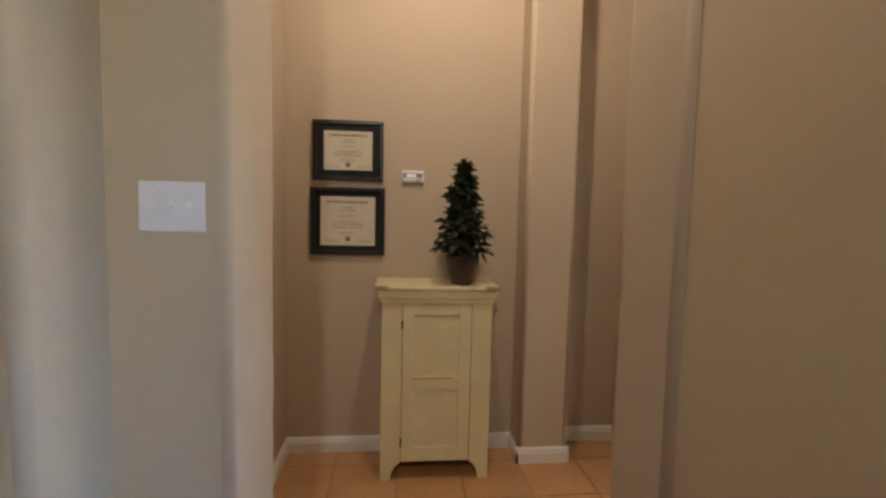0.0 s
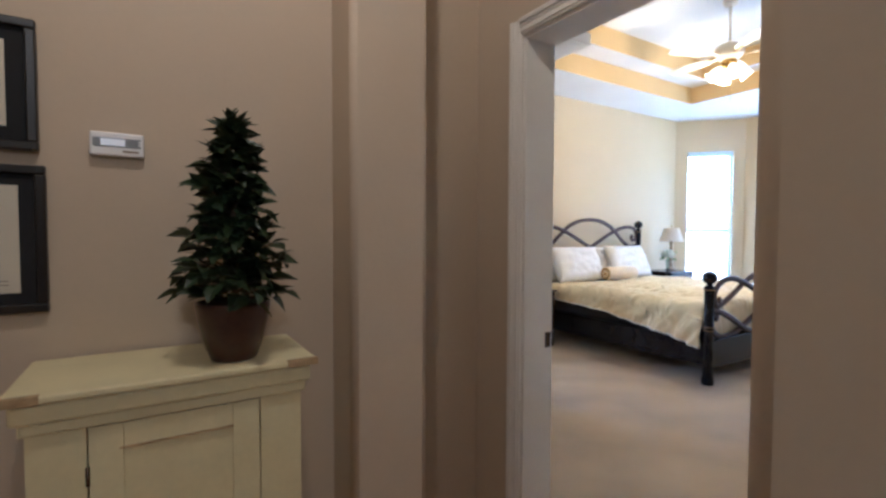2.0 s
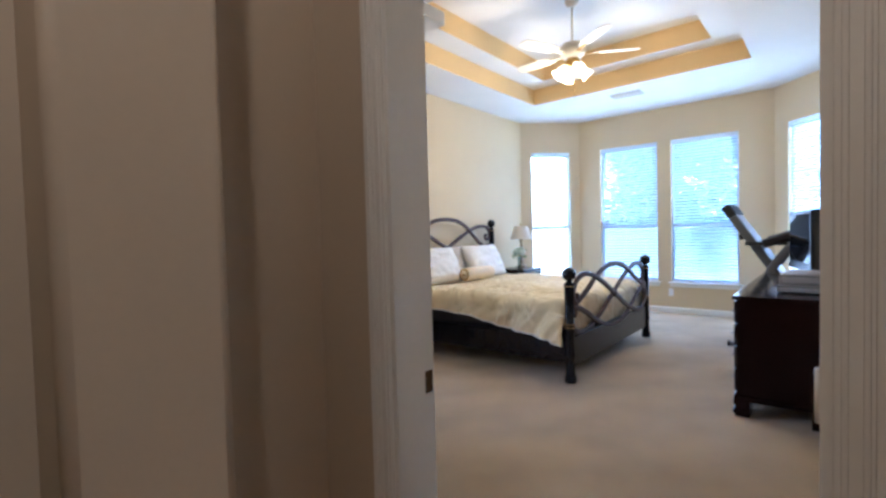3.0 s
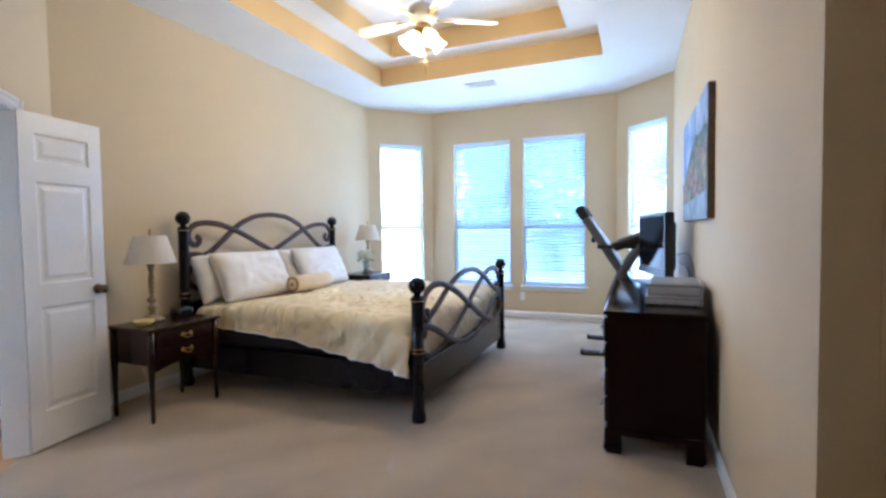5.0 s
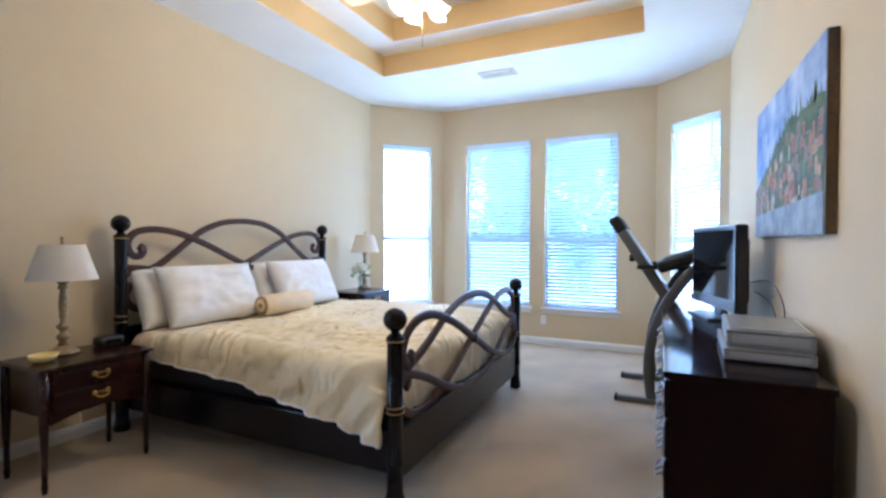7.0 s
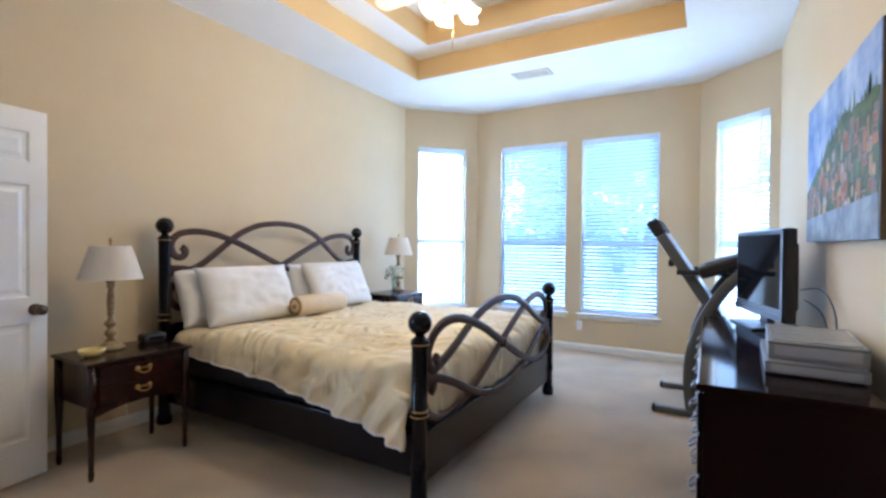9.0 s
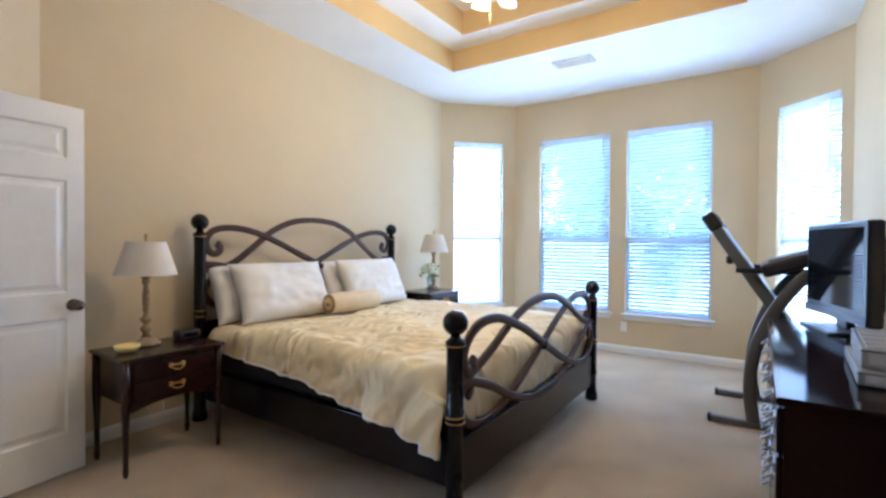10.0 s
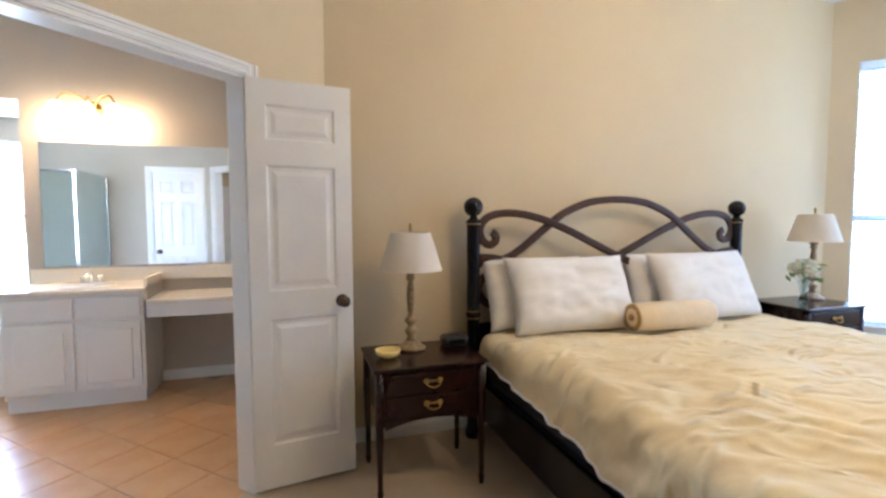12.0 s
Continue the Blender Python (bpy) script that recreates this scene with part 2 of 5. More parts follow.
SHOWERTILE = material("tan_shower_tile", (0.52, 0.43, 0.31), 0.35, vary=0.15, scale=5)
PORCELAIN = material("white_porcelain", (0.82, 0.82, 0.80), 0.15, vary=0.02, bump=0)
GRASS = material("lawn_grass", (0.22, 0.24, 0.17), 0.95, vary=0.5, scale=2, fine=60, bump=1.0, bscale=90)
FENCE = material("weathered_fence", (0.26, 0.255, 0.25), 0.85, vary=0.35, scale=6, bump=0.6)
TREELEAF = material("tree_leaf", (0.07, 0.11, 0.07), 0.5, vary=0.5, scale=3)
BARK = material("tree_bark", (0.10, 0.08, 0.06), 0.95, vary=0.4, scale=12, bump=1.0)
mirror = bpy.data.materials.new("mirror_silver")
mirror.use_nodes = True
mb = mirror.node_tree.nodes["Principled BSDF"]
mb.inputs["Base Color"].default_value, mb.inputs["Metallic"].default_value, mb.inputs["Roughness"].default_value = (0.86, 0.88, 0.88, 1), 1.0, 0.01

# ---- building blocks ----
RNG = random.Random(7)


def box(bm, x0, x1, y0, y1, z0, z1, m=None, bevel=0.0, mat=0):
    vs = [bm.verts.new(Vector((x, y, z))) for z in (z0, z1) for x, y in ((x0, y0), (x1, y0), (x1, y1), (x0, y1))]
    fs = [bm.faces.new([vs[i] for i in q]) for q in ((3, 2, 1, 0), (4, 5, 6, 7), (0, 1, 5, 4), (1, 2, 6, 5), (2, 3, 7, 6), (3, 0, 4, 7))]
    for f in fs:
        f.material_index = mat
    if bevel:
        es = list({e for f in fs for e in f.edges})
        r = bmesh.ops.bevel(bm, geom=es, offset=bevel, segments=2, affect='EDGES', profile=0.5)
        vs = list({v for f in r["faces"] for v in f.verts} | {v for v in vs if v.is_valid})
    if m is not None:
        bmesh.ops.transform(bm, matrix=m, verts=[v for v in vs if v.is_valid])
    return bm


def lathe(bm, profile, place=(0, 0, 0), n=20, m=None):
    """Turned shape from (radius, height) pairs."""
    rings, made = [], []
    for r, z in profile:
        ring = [bm.verts.new((place[0] + r * math.cos(2 * math.pi * i / n), place[1] + r * math.sin(2 * math.pi * i / n), place[2] + z)) for i in range(n)]
        rings.append(ring)
        made += ring
    for a, b in zip(rings, rings[1:]):
        for i in range(n):
            f = bm.faces.new((a[i], a[(i + 1) % n], b[(i + 1) % n], b[i]))
            f.smooth = True
    bm.faces.new(rings[0][::-1])
    bm.faces.new(rings[-1])
    if m is not None:
        bmesh.ops.transform(bm, matrix=m, verts=made)
    return bm


def smooth_line(pts, steps=5):
    """A rounded line through the points."""
    ps = [Vector(p) for p in pts]
    out = []
    for i in range(len(ps) - 1):
        p0, p1, p2, p3 = ps[max(i - 1, 0)], ps[i], ps[i + 1], ps[min(i + 2, len(ps) - 1)]
        for k in range(steps):
            t = k / steps
            out.append(0.5 * (2 * p1 + (p2 - p0) * t + (2 * p0 - 5 * p1 + 4 * p2 - p3) * t * t + (3 * p1 - p0 - 3 * p2 + p3) * t ** 3))
    return out + [ps[-1]]


def sweep(bm, pts, across, up, half_w, half_h, corner=0.3):
    """A strip of rounded rectangular section along pts; across: the fixed direction of its depth."""
    a = Vector(across).normalized()
    rings = []
    c = corner
    sec = [(-1, -1 + c), (-1 + c, -1), (1 - c, -1), (1, -1 + c), (1, 1 - c), (1 - c, 1), (-1 + c, 1), (-1, 1 - c)]
    for i, p in enumerate(pts):
        d = (pts[min(i + 1, len(pts) - 1)] - pts[max(i - 1, 0)]).normalized()
        n = d.cross(a).normalized()
        rings.append([bm.verts.new(p + a * (u * half_w) + n * (v * half_h)) for u, v in sec])
    for r, q in zip(rings, rings[1:]):
        for i in range(8):
            f = bm.faces.new((r[i], r[(i + 1) % 8], q[(i + 1) % 8], q[i]))
            f.smooth = True
    bm.faces.new(rings[0][::-1])
    bm.faces.new(rings[-1])
    return bm


def tube(bm, pts, r, n=8):
    """A round rod along pts; r is one radius or one for each point."""
    rings = []
    for i, p in enumerate(pts):
        d = (pts[min(i + 1, len(pts) - 1)] - pts[max(i - 1, 0)]).normalized()
        a = d.cross(Vector((0, 0, 1)) if abs(d.z) < 0.95 else Vector((1, 0, 0))).normalized()
        b = d.cross(a)
        rr = r[i] if isinstance(r, (list, tuple)) else r
        rings.append([bm.verts.new(p + rr * (a * math.cos(2 * math.pi * k / n) + b * math.sin(2 * math.pi * k / n))) for k in range(n)])
    for u, v in zip(rings, rings[1:]):
        for i in range(n):
            f = bm.faces.new((u[i], u[(i + 1) % n], v[(i + 1) % n], v[i]))
            f.smooth = True
    bm.faces.new(rings[0][::-1])
    bm.faces.new(rings[-1])
    return bm


def ball(bm, c, r, n=14, squash=1.0):
    return lathe(bm, [(max(0.002, r * math.sin(math.pi * i / 9)), -r * squash * math.cos(math.pi * i / 9)) for i in range(10)], c, n)


def mesh(bm, name, mats):
    bmesh.ops.recalc_face_normals(bm, faces=bm.faces)
    me = bpy.data.meshes.new(name)
    bm.to_mesh(me)
    bm.free()
    for m in mats if isinstance(mats, (list, tuple)) else [mats]:
        me.materials.append(m)
    return me


def part(name, bm, mats, parent=None, label=""):
    ob = new(name, mesh(bm, name, mats))
    if parent is not None:
        ob.parent = parent
    return tagged(ob, label)


def thing(name, place, label, category, group="", turn=0.0):
    """An Empty at the base of a thing; parts are built round its own origin."""
    ob = new(name)
    ob.empty_display_size = 0.1
    ob.matrix_world = pose(*place, 0, 0, turn)
    return tagged(ob, label, category, group)


def structure(name, bm, mats, label, category="structure"):
    return tagged(part(name, bm, mats), label, category, "", "structure")


B = bmesh.new


def along(p0, p1):
    """Frame of a wall: x along it from p0, y out of the room (to its right), z up."""
    d = Vector((p1[0] - p0[0], p1[1] - p0[1], 0))
    n = d.length
    d /= n
    return Matrix(((d.x, d.y, 0, p0[0]), (d.y, -d.x, 0, p0[1]), (0, 0, 1, 0), (0, 0, 0, 1))), n


def wall(name, p0, p1, mat, label, openings=(), th=0.12, z1=3.165, back=None, base=True, ext=0.0):
    """A wall whose room face runs from p0 to p1 with the room to its left; openings (s0, s1, z0, z1)."""
    m, n = along(p0, p1)
    bm = B()
    s = -ext
    for a, b, z0, zt in sorted(openings):
        box(bm, s, a, 0, th, 0, z1)
        if z0 > 0:
            box(bm, a, b, 0, th, 0, z0)
        box(bm, a, b, 0, th, zt, z1)
        s = b
    box(bm, s, n + ext, 0, th, 0, z1)
    bmesh.ops.transform(bm, matrix=m, verts=bm.verts)
    ob = structure(name, bm, [mat] + ([back] if back else []), label, "wall")
    if back:
        nrm = Vector((m[0][1], m[1][1], 0))
        for f in ob.data.polygons:
            if f.normal.dot(nrm) > 0.7:
                f.material_index = 1
    if base:
        bm = B()
        s = 0
        for a, b, z0, zt in sorted(openings) + [(n, n, 0, 0)]:
            if z0 > 0:
                continue
            if a - s > 0.02:
                skirting(bm, s, a)
            s = b
        bmesh.ops.transform(bm, matrix=m, verts=bm.verts)
        structure("baseboard", bm, TRIM, "white moulded baseboard along the wall", "baseboard")
    return m, n


def skirting(bm, s0, s1, h=0.088, t=0.015):
    sec = [(-0.0005, 0.0), (-t, 0.0), (-t, h * 0.66), (-t * 0.75, h * 0.72), (-t * 0.8, h * 0.8), (-t * 0.35, h * 0.95), (-0.0005, h)]
    a = [bm.verts.new((s0, y, z)) for y, z in sec]
    b = [bm.verts.new((s1, y, z)) for y, z in sec]
    for i in range(len(sec)):
        j = (i + 1) % len(sec)
        bm.faces.new((a[i], a[j], b[j], b[i]))
    bm.faces.new(a[::-1])
    bm.faces.new(b)


def casing(name, m, s0, s1, zt, y0, depth, sides=(1, 1), label="white moulded door casing", w=0.06):
    """Jamb lining and moulded casing of a doorway, in a wall's frame. y0: the room face; depth: the wall's thickness."""
    door = structure(name, casing_board(s0 - 0.0, s0 + 0.018, 0, zt, y0, y0 + depth), TRIM, label, "door frame")
    part("jamb", casing_board(s1 - 0.018, s1, 0, zt, y0, y0 + depth), TRIM, door)
    part("head", casing_board(s0 + 0.018, s1 - 0.018, zt - 0.018, zt, y0, y0 + depth), TRIM, door)
    for face, use in ((0, sides[0]), (1, sides[1])):
        if not use:
            continue
        yb = y0 if face == 0 else y0 + depth
        o = -1 if face == 0 else 1
        for nm, (a, b, c, d) in (("casing", (s0 - w + 0.005, s0 + 0.005, 0, zt + w - 0.005)), ("casing", (s1 - 0.005, s1 + w - 0.005, 0, zt + w - 0.005)), ("head_casing", (s0 + 0.005, s1 - 0.005, zt - 0.005, zt + w - 0.005))):
            bm = B()
            box(bm, a, b, min(yb, yb + o * 0.012), max(yb, yb + o * 0.012), c, d, bevel=0.003)
            if nm == "casing":
                out = a if a < s0 else b
                inn = b if a < s0 else a
                k = 1 if out > inn else -1
                for (u, v, tk) in ((out - k * 0.018, out, 0.021), (inn + k * 0.008, inn + k * 0.016, 0.017), (out - k * 0.03, out - k * 0.022, 0.016)):
                    box(bm, min(u, v), max(u, v), min(yb, yb + o * tk), max(yb, yb + o * tk), c, d, bevel=0.003)
            else:
                for (u, v, tk) in ((d - 0.018, d, 0.021), (c + 0.008, c + 0.016, 0.017), (d - 0.03, d - 0.022, 0.016)):
                    box(bm, a - 0.006, b + 0.006, min(yb, yb + o * tk), max(yb, yb + o * tk), u, v, bevel=0.003)
            part(nm, bm, TRIM, door)
    for o in (door, *door.children_recursive):
        o.data.transform(m)
    return door


def casing_board(a, b, c, d, y0, y1):
    return box(B(), a, b, y0 + 0.001, y1 - 0.001, c, d)


# ---- floors, walls and ceilings ----
bm = B()
OUT = [(2.34, 1.78), (9.34, 1.78), (9.34, 6.46), (4.365, 6.46), (2.34, 4.435)]
lo, hi = [bm.verts.new((x, y, -0.12)) for x, y in OUT], [bm.verts.new((x, y, 0.0)) for x, y in OUT]
bm.faces.new(hi)
bm.faces.new(lo[::-1])
for k in range(5):
    bm.faces.new((lo[k], lo[(k + 1) % 5], hi[(k + 1) % 5], hi[k]))
structure("floor", bm, CARPET, "beige cut-pile bedroom carpet", "floor")
structure("floor_hall", box(box(B(), -1.6, 2.34, -2.62, 3.6, -0.12, -0.006), 2.34, 3.12, -2.62, 1.78, -0.12, -0.006), GROUT, "grouted tile floor of the entry hall", "floor")
structure("floor_bath", box(B(), -0.7, 4.4, 3.6, 9.0, -0.12, -0.006), GROUT, "grouted tile floor of the bathroom", "floor")
R2 = math.sqrt(0.5)
SE0, SE1, NE1, NE0, NW0, NW1 = (8.556, 2.2), (9.214, 2.858), (9.214, 5.621), (8.475, 6.345), (4.335, 6.345), (2.43, 4.44)
WTOP, WSILL = 2.65, 0.475
wall("wall_south", (3.8, 2.2), SE0, WALL, "plain beige painted bedroom wall")
mSE, lSE = wall("wall_southeast", SE0, SE1, WALL, "angled beige bay wall with one window", [(0.105, 0.715, WSILL, WTOP)])
mE, lE = wall("wall_east", SE1, NE1, WALL, "beige bay wall with two tall windows", [(3.27 - 2.858, 4.16 - 2.858, WSILL, WTOP), (4.352 - 2.858, 5.255 - 2.858, WSILL, WTOP)])
mNE, lNE = wall("wall_northeast", NE1, NE0, WALL, "angled beige bay wall with one window", [(0.165, 0.85, WSILL, WTOP)])
wall("wall_north", NE0, NW0, WALL, "plain beige painted wall behind the bed", back=WALL_BATH)
lNW = math.dist(NW0, NW1)
BD0, BD1 = 0.545, 1.635
mNW, _ = wall("wall_northwest", NW0, NW1, WALL, "angled beige wall with the bathroom doorway", [(BD0, BD1, 0, 2.05)], back=WALL_BATH)
ED0, ED1 = 4.44 - 3.113 - 0.018, 4.44 - 2.285 + 0.018
mW, lW = wall("wall_west", NW1, (2.43, 1.9), WALL, "beige wall with the bedroom doorway", [(ED0, ED1, 0, 2.05)], th=0.145, back=WALL_HALL)
wall("wall_alcove_south", (2.43, 1.9), (3.8, 1.9), WALL, "short beige wall behind the open door")
wall("wall_alcove_east", (3.8, 1.9), (3.8, 2.079), WALL, "short beige return wall behind the open door", th=0.1)
casing("door_frame_1", mW, ED0, ED1, 2.05, 0, 0.145, label="white moulded casing of the bedroom doorway")
casing("door_frame_2", mNW, BD0, BD1, 2.05, 0, 0.12, label="white moulded casing of the bathroom double doorway")

# tray ceiling: white flats with ochre uprights
bm = B()
TX0, TX1, TY0, TY1 = 4.34, 7.664, 2.945, 5.625
IX0, IX1, IY0, IY1 = 4.62, 7.385, 3.285, 5.325
Z0, Z1, Z2 = 3.157, 3.385, 3.62


def ring(bm, o, i, z0, z1):
    (a0, a1, b0, b1), (c0, c1, d0, d1) = o, i
    for q in ((a0, c0, b0, b1), (c1, a1, b0, b1), (c0, c1, b0, d0), (c0, c1, d1, b1)):
        box(bm, *q, z0, z1)


ring(bm, (2.3, 9.4, 1.75, 6.5), (TX0, TX1, TY0, TY1), Z0, Z1)
ring(bm, (2.3, 9.4, 1.75, 6.5), (IX0, IX1, IY0, IY1), Z1, Z2)
box(bm, 2.3, 9.4, 1.75, 6.5, Z2, Z2 + 0.15)
ceiling = structure("ceiling", bm, [CEIL, BAND], "white two-step tray ceiling with ochre sides", "ceiling")
for f in ceiling.data.polygons:
    c = f.center
    if abs(f.normal.z) < 0.1 and 4.2 < c.x < 7.8 and 2.8 < c.y < 5.8:
        f.material_index = 1

# entry hall and vestibule
wall("wall_vestibule_west", (0.36, 3.35), (0.36, 1.97), WALL_HALL, "taupe vestibule wall with framed pictures", z1=3.06)
wall("wall_vestibule_north", (1.64, 3.35), (0.36, 3.35), WALL_HALL, "taupe niche wall with two diplomas", z1=3.06)
wall("wall_vestibule_northeast", (2.285, 3.41), (1.8, 3.41), WALL_HALL, "short taupe wall beside the bedroom doorway", z1=3.06)
skb = B()
mVE, nVE = along((2.285, 2.11), (2.285, 3.41))
for a, b in ((0.0, 2.21 - 2.11), (3.19 - 2.11, nVE)):
    skirting(skb, a, b)
bmesh.ops.transform(skb, matrix=mVE, verts=skb.verts)
structure("baseboard", skb, TRIM, "white moulded baseboard in the vestibule", "baseboard")


def rounded_wall(name, x0, x1, y0, y1, label, mat=WALL_HALL, r=0.022, z1=3.06):
    """A length of wall with bullnose upright corners."""
    bm = B()
    box(bm, x0, x1, y0, y1, 0, z1)
    es = [e for e in bm.edges if abs(e.verts[0].co.z - e.verts[1].co.z) > 1]
    bmesh.ops.bevel(bm, geom=es, offset=r, segments=5, affect='EDGES', profile=0.5)
    for f in bm.faces:
        f.smooth = abs(f.normal.z) < 0.5 and f.calc_area() < 0.08
    return structure(name, bm, mat, label, "wall")


rounded_wall("wall_pilaster", 1.635, 1.905, 3.17, 3.47, "taupe bullnose pilaster beside the niche")
pk = B()
mP, nP = along((1.92, 3.17), (1.62, 3.17))
skirting(pk, 0, nP)
bmesh.ops.transform(pk, matrix=mP, verts=pk.verts)
for p0, p1 in (((1.905, 3.41), (1.905, 3.155)), ((1.635, 3.155), (1.635, 3.35))):
    pq = B()
    mQ, nQ = along(p0, p1)
    skirting(pq, 0, nQ)
    bmesh.ops.transform(pq, matrix=mQ, verts=pq.verts)
    structure("baseboard", pq, TRIM, "white baseboard beside the pilaster", "baseboard")
structure("baseboard", pk, TRIM, "white baseboard round the pilaster", "baseboard")
rounded_wall("wall_opening_west", 0.0, 0.622, 1.75, 2.09, "tan wall end with the light switches", WALL_ROOM)
rounded_wall("wall_hall_step", -1.6, 0.385, 1.53, 1.78, "tan projecting hall wall", WALL_ROOM)
rounded_wall("wall_opening_east", 1.59, 2.3, 1.74, 2.035, "taupe bullnose wall end beside the opening", r=0.03)
rounded_wall("wall_hall_northeast", 2.2, 3.1, 1.6, 1.775, "tan hall wall", WALL_ROOM)
# wall out of view; its opening is added to let sky light onto the jamb
hb = B()
for q in ((-2.62, 0.0, 0, 3.06), (0.5, 1.7, 0, 3.06), (0.0, 0.5, 0, 1.05), (0.0, 0.5, 2.0, 3.06)):
    box(hb, 3.0, 3.12, *q)
structure("wall_hall_east", hb, WALL_ROOM, "unseen tan hall wall with an opening added for daylight", "wall")
rounded_wall("wall_corridor_east", 1.607, 1.66, 1.22, 1.76, "plain tan wall end beside the opening", WALL_ROOM, r=0.008)
structure("wall_hall_west", box(B(), -1.62, -1.5, -2.62, 1.7, 0, 3.06), WALL_ROOM, "tan hall wall", "wall")
bm = B()
box(bm, -1.5, 3.0, -2.62, -2.5, 0, 3.06)
structure("wall_hall_south", bm, WALL_ROOM, "plain tan hall wall", "wall")
structure("ceiling_hall", box(B(), -1.62, 2.35, -2.62, 3.58, 3.05, 3.15), CEIL, "white hall ceiling", "ceiling")
structure("ceiling_hall", box(B(), 2.3, 3.12, -2.62, 1.78, 3.05, 3.15), CEIL, "white hall ceiling", "ceiling")

# bathroom shell
wall("wall_bath_north", (4.2, 7.98), (2.26, 7.98), WALL_BATH, "greige bathroom wall with mirror and vanity", z1=2.95)
wall("wall_bath_east", (4.2, 6.46), (4.2, 7.98), WALL_BATH, "greige bathroom wall", z1=2.95)
structure("wall_bath_jog", box(B(), 2.145, 2.26, 7.98, 8.9, 0, 2.95), WALL_BATH, "greige return wall beside the bathtub", "wall")
structure("wall_bath_soffit", box(B(), -0.6, 2.145, 7.98, 8.9, 2.3, 2.95), WALL_BATH, "greige soffit above the bathtub", "wall")
wall("wall_bath_tub", (2.145, 8.78), (-0.6, 8.78), WALL_BATH, "greige wall with the bathroom window", [(0.12, 1.5, 0.72, 2.1)], z1=2.95, base=False)
wall("wall_bath_west", (-0.5, 8.9), (-0.5, 5.1), WALL_BATH, "greige bathroom wall", z1=2.95)
mBS, _ = wall("wall_bath_south", (-0.5, 5.12), (2.98, 5.12), WALL_BATH, "greige bathroom wall with a closed closet door", [(2.78, 3.42, 0, 2.05)], z1=2.95)
casing("door_frame_3", mBS, 2.78, 3.42, 2.05, 0, 0.12, sides=(1, 0), label="white moulded casing of the closet door")
structure("ceiling_bath", box(B(), -0.7, 4.35, 4.6, 9.0, 2.94, 3.04), CEIL, "white bathroom ceiling", "ceiling")


# ---- doors ----
def panel_door(name, w, h, cols, knob_x, label, category="door"):
    """A moulded panel door; hinge at the origin, leaf along +x, thickness along y."""
    t = 0.035
    d = thing(name, (0, 0, 0), label, category)
    d["kind"] = "structure"
    st = 0.105 if w > 0.6 else 0.085
    rows = [(0.22, 0.86), (1.0, 1.62), (1.74, h - 0.12)]
    cw = (w - st * (cols + 1)) / cols
    bm = B()
    for c in range(cols + 1):
        x = c * (cw + st)
        box(bm, x, x + st, 0, t, 0, h)
    zs = [0] + [v for r in rows for v in r] + [h]
    for c in range(cols):
        x = st + c * (cw + st)
        for k in range(0, len(zs), 2):
            box(bm, x, x + cw, 0, t, zs[k], zs[k + 1])
    part("leaf", bm, DOORPAINT, d)
    for c in range(cols):
        x = st + c * (cw + st)
        for z0, z1 in rows:
            bm = B()
            ins = [(0, 0.0), (0.012, 0.009), (0.028, 0.009), (0.05, 0.002)]
            for side in (0, 1):
                loops = []
                for i, dep in ins:
                    y = dep if side == 0 else t - dep
                    loops.append([bm.verts.new(p) for p in ((x + i, y, z0 + i), (x + cw - i, y, z0 + i), (x + cw - i, y, z1 - i), (x + i, y, z1 - i))])
                for a, b in zip(loops, loops[1:]):
                    for k in range(4):
                        bm.faces.new((a[k], a[(k + 1) % 4], b[(k + 1) % 4], b[k]))
                bm.faces.new(loops[-1])
            part("panel", bm, DOORPAINT, d)
    for side in (-1, 1):
        y = 0 if side < 0 else t
        m = pose(knob_x, y, 0.93, 90 if side < 0 else -90)
        part("door_knob", lathe(B(), [(0.002, 0), (0.033, 0), (0.033, 0.006), (0.013, 0.012), (0.011, 0.032), (0.02, 0.04), (0.03, 0.052), (0.028, 0.066), (0.016, 0.074), (0.002, 0.076)], n=18, m=m), BRONZEKNOB, d, "dark bronze knob")
    for z in (0.2, h / 2, h - 0.2):
        bm = B()
        tube(bm, [Vector((-0.008, t, z - 0.045)), Vector((-0.008, t, z + 0.045))], 0.006)
        box(bm, -0.002, 0.0005, 0.002, t, z - 0.045, z + 0.045)
        part("hinge", bm, TRIM, d)
    return d


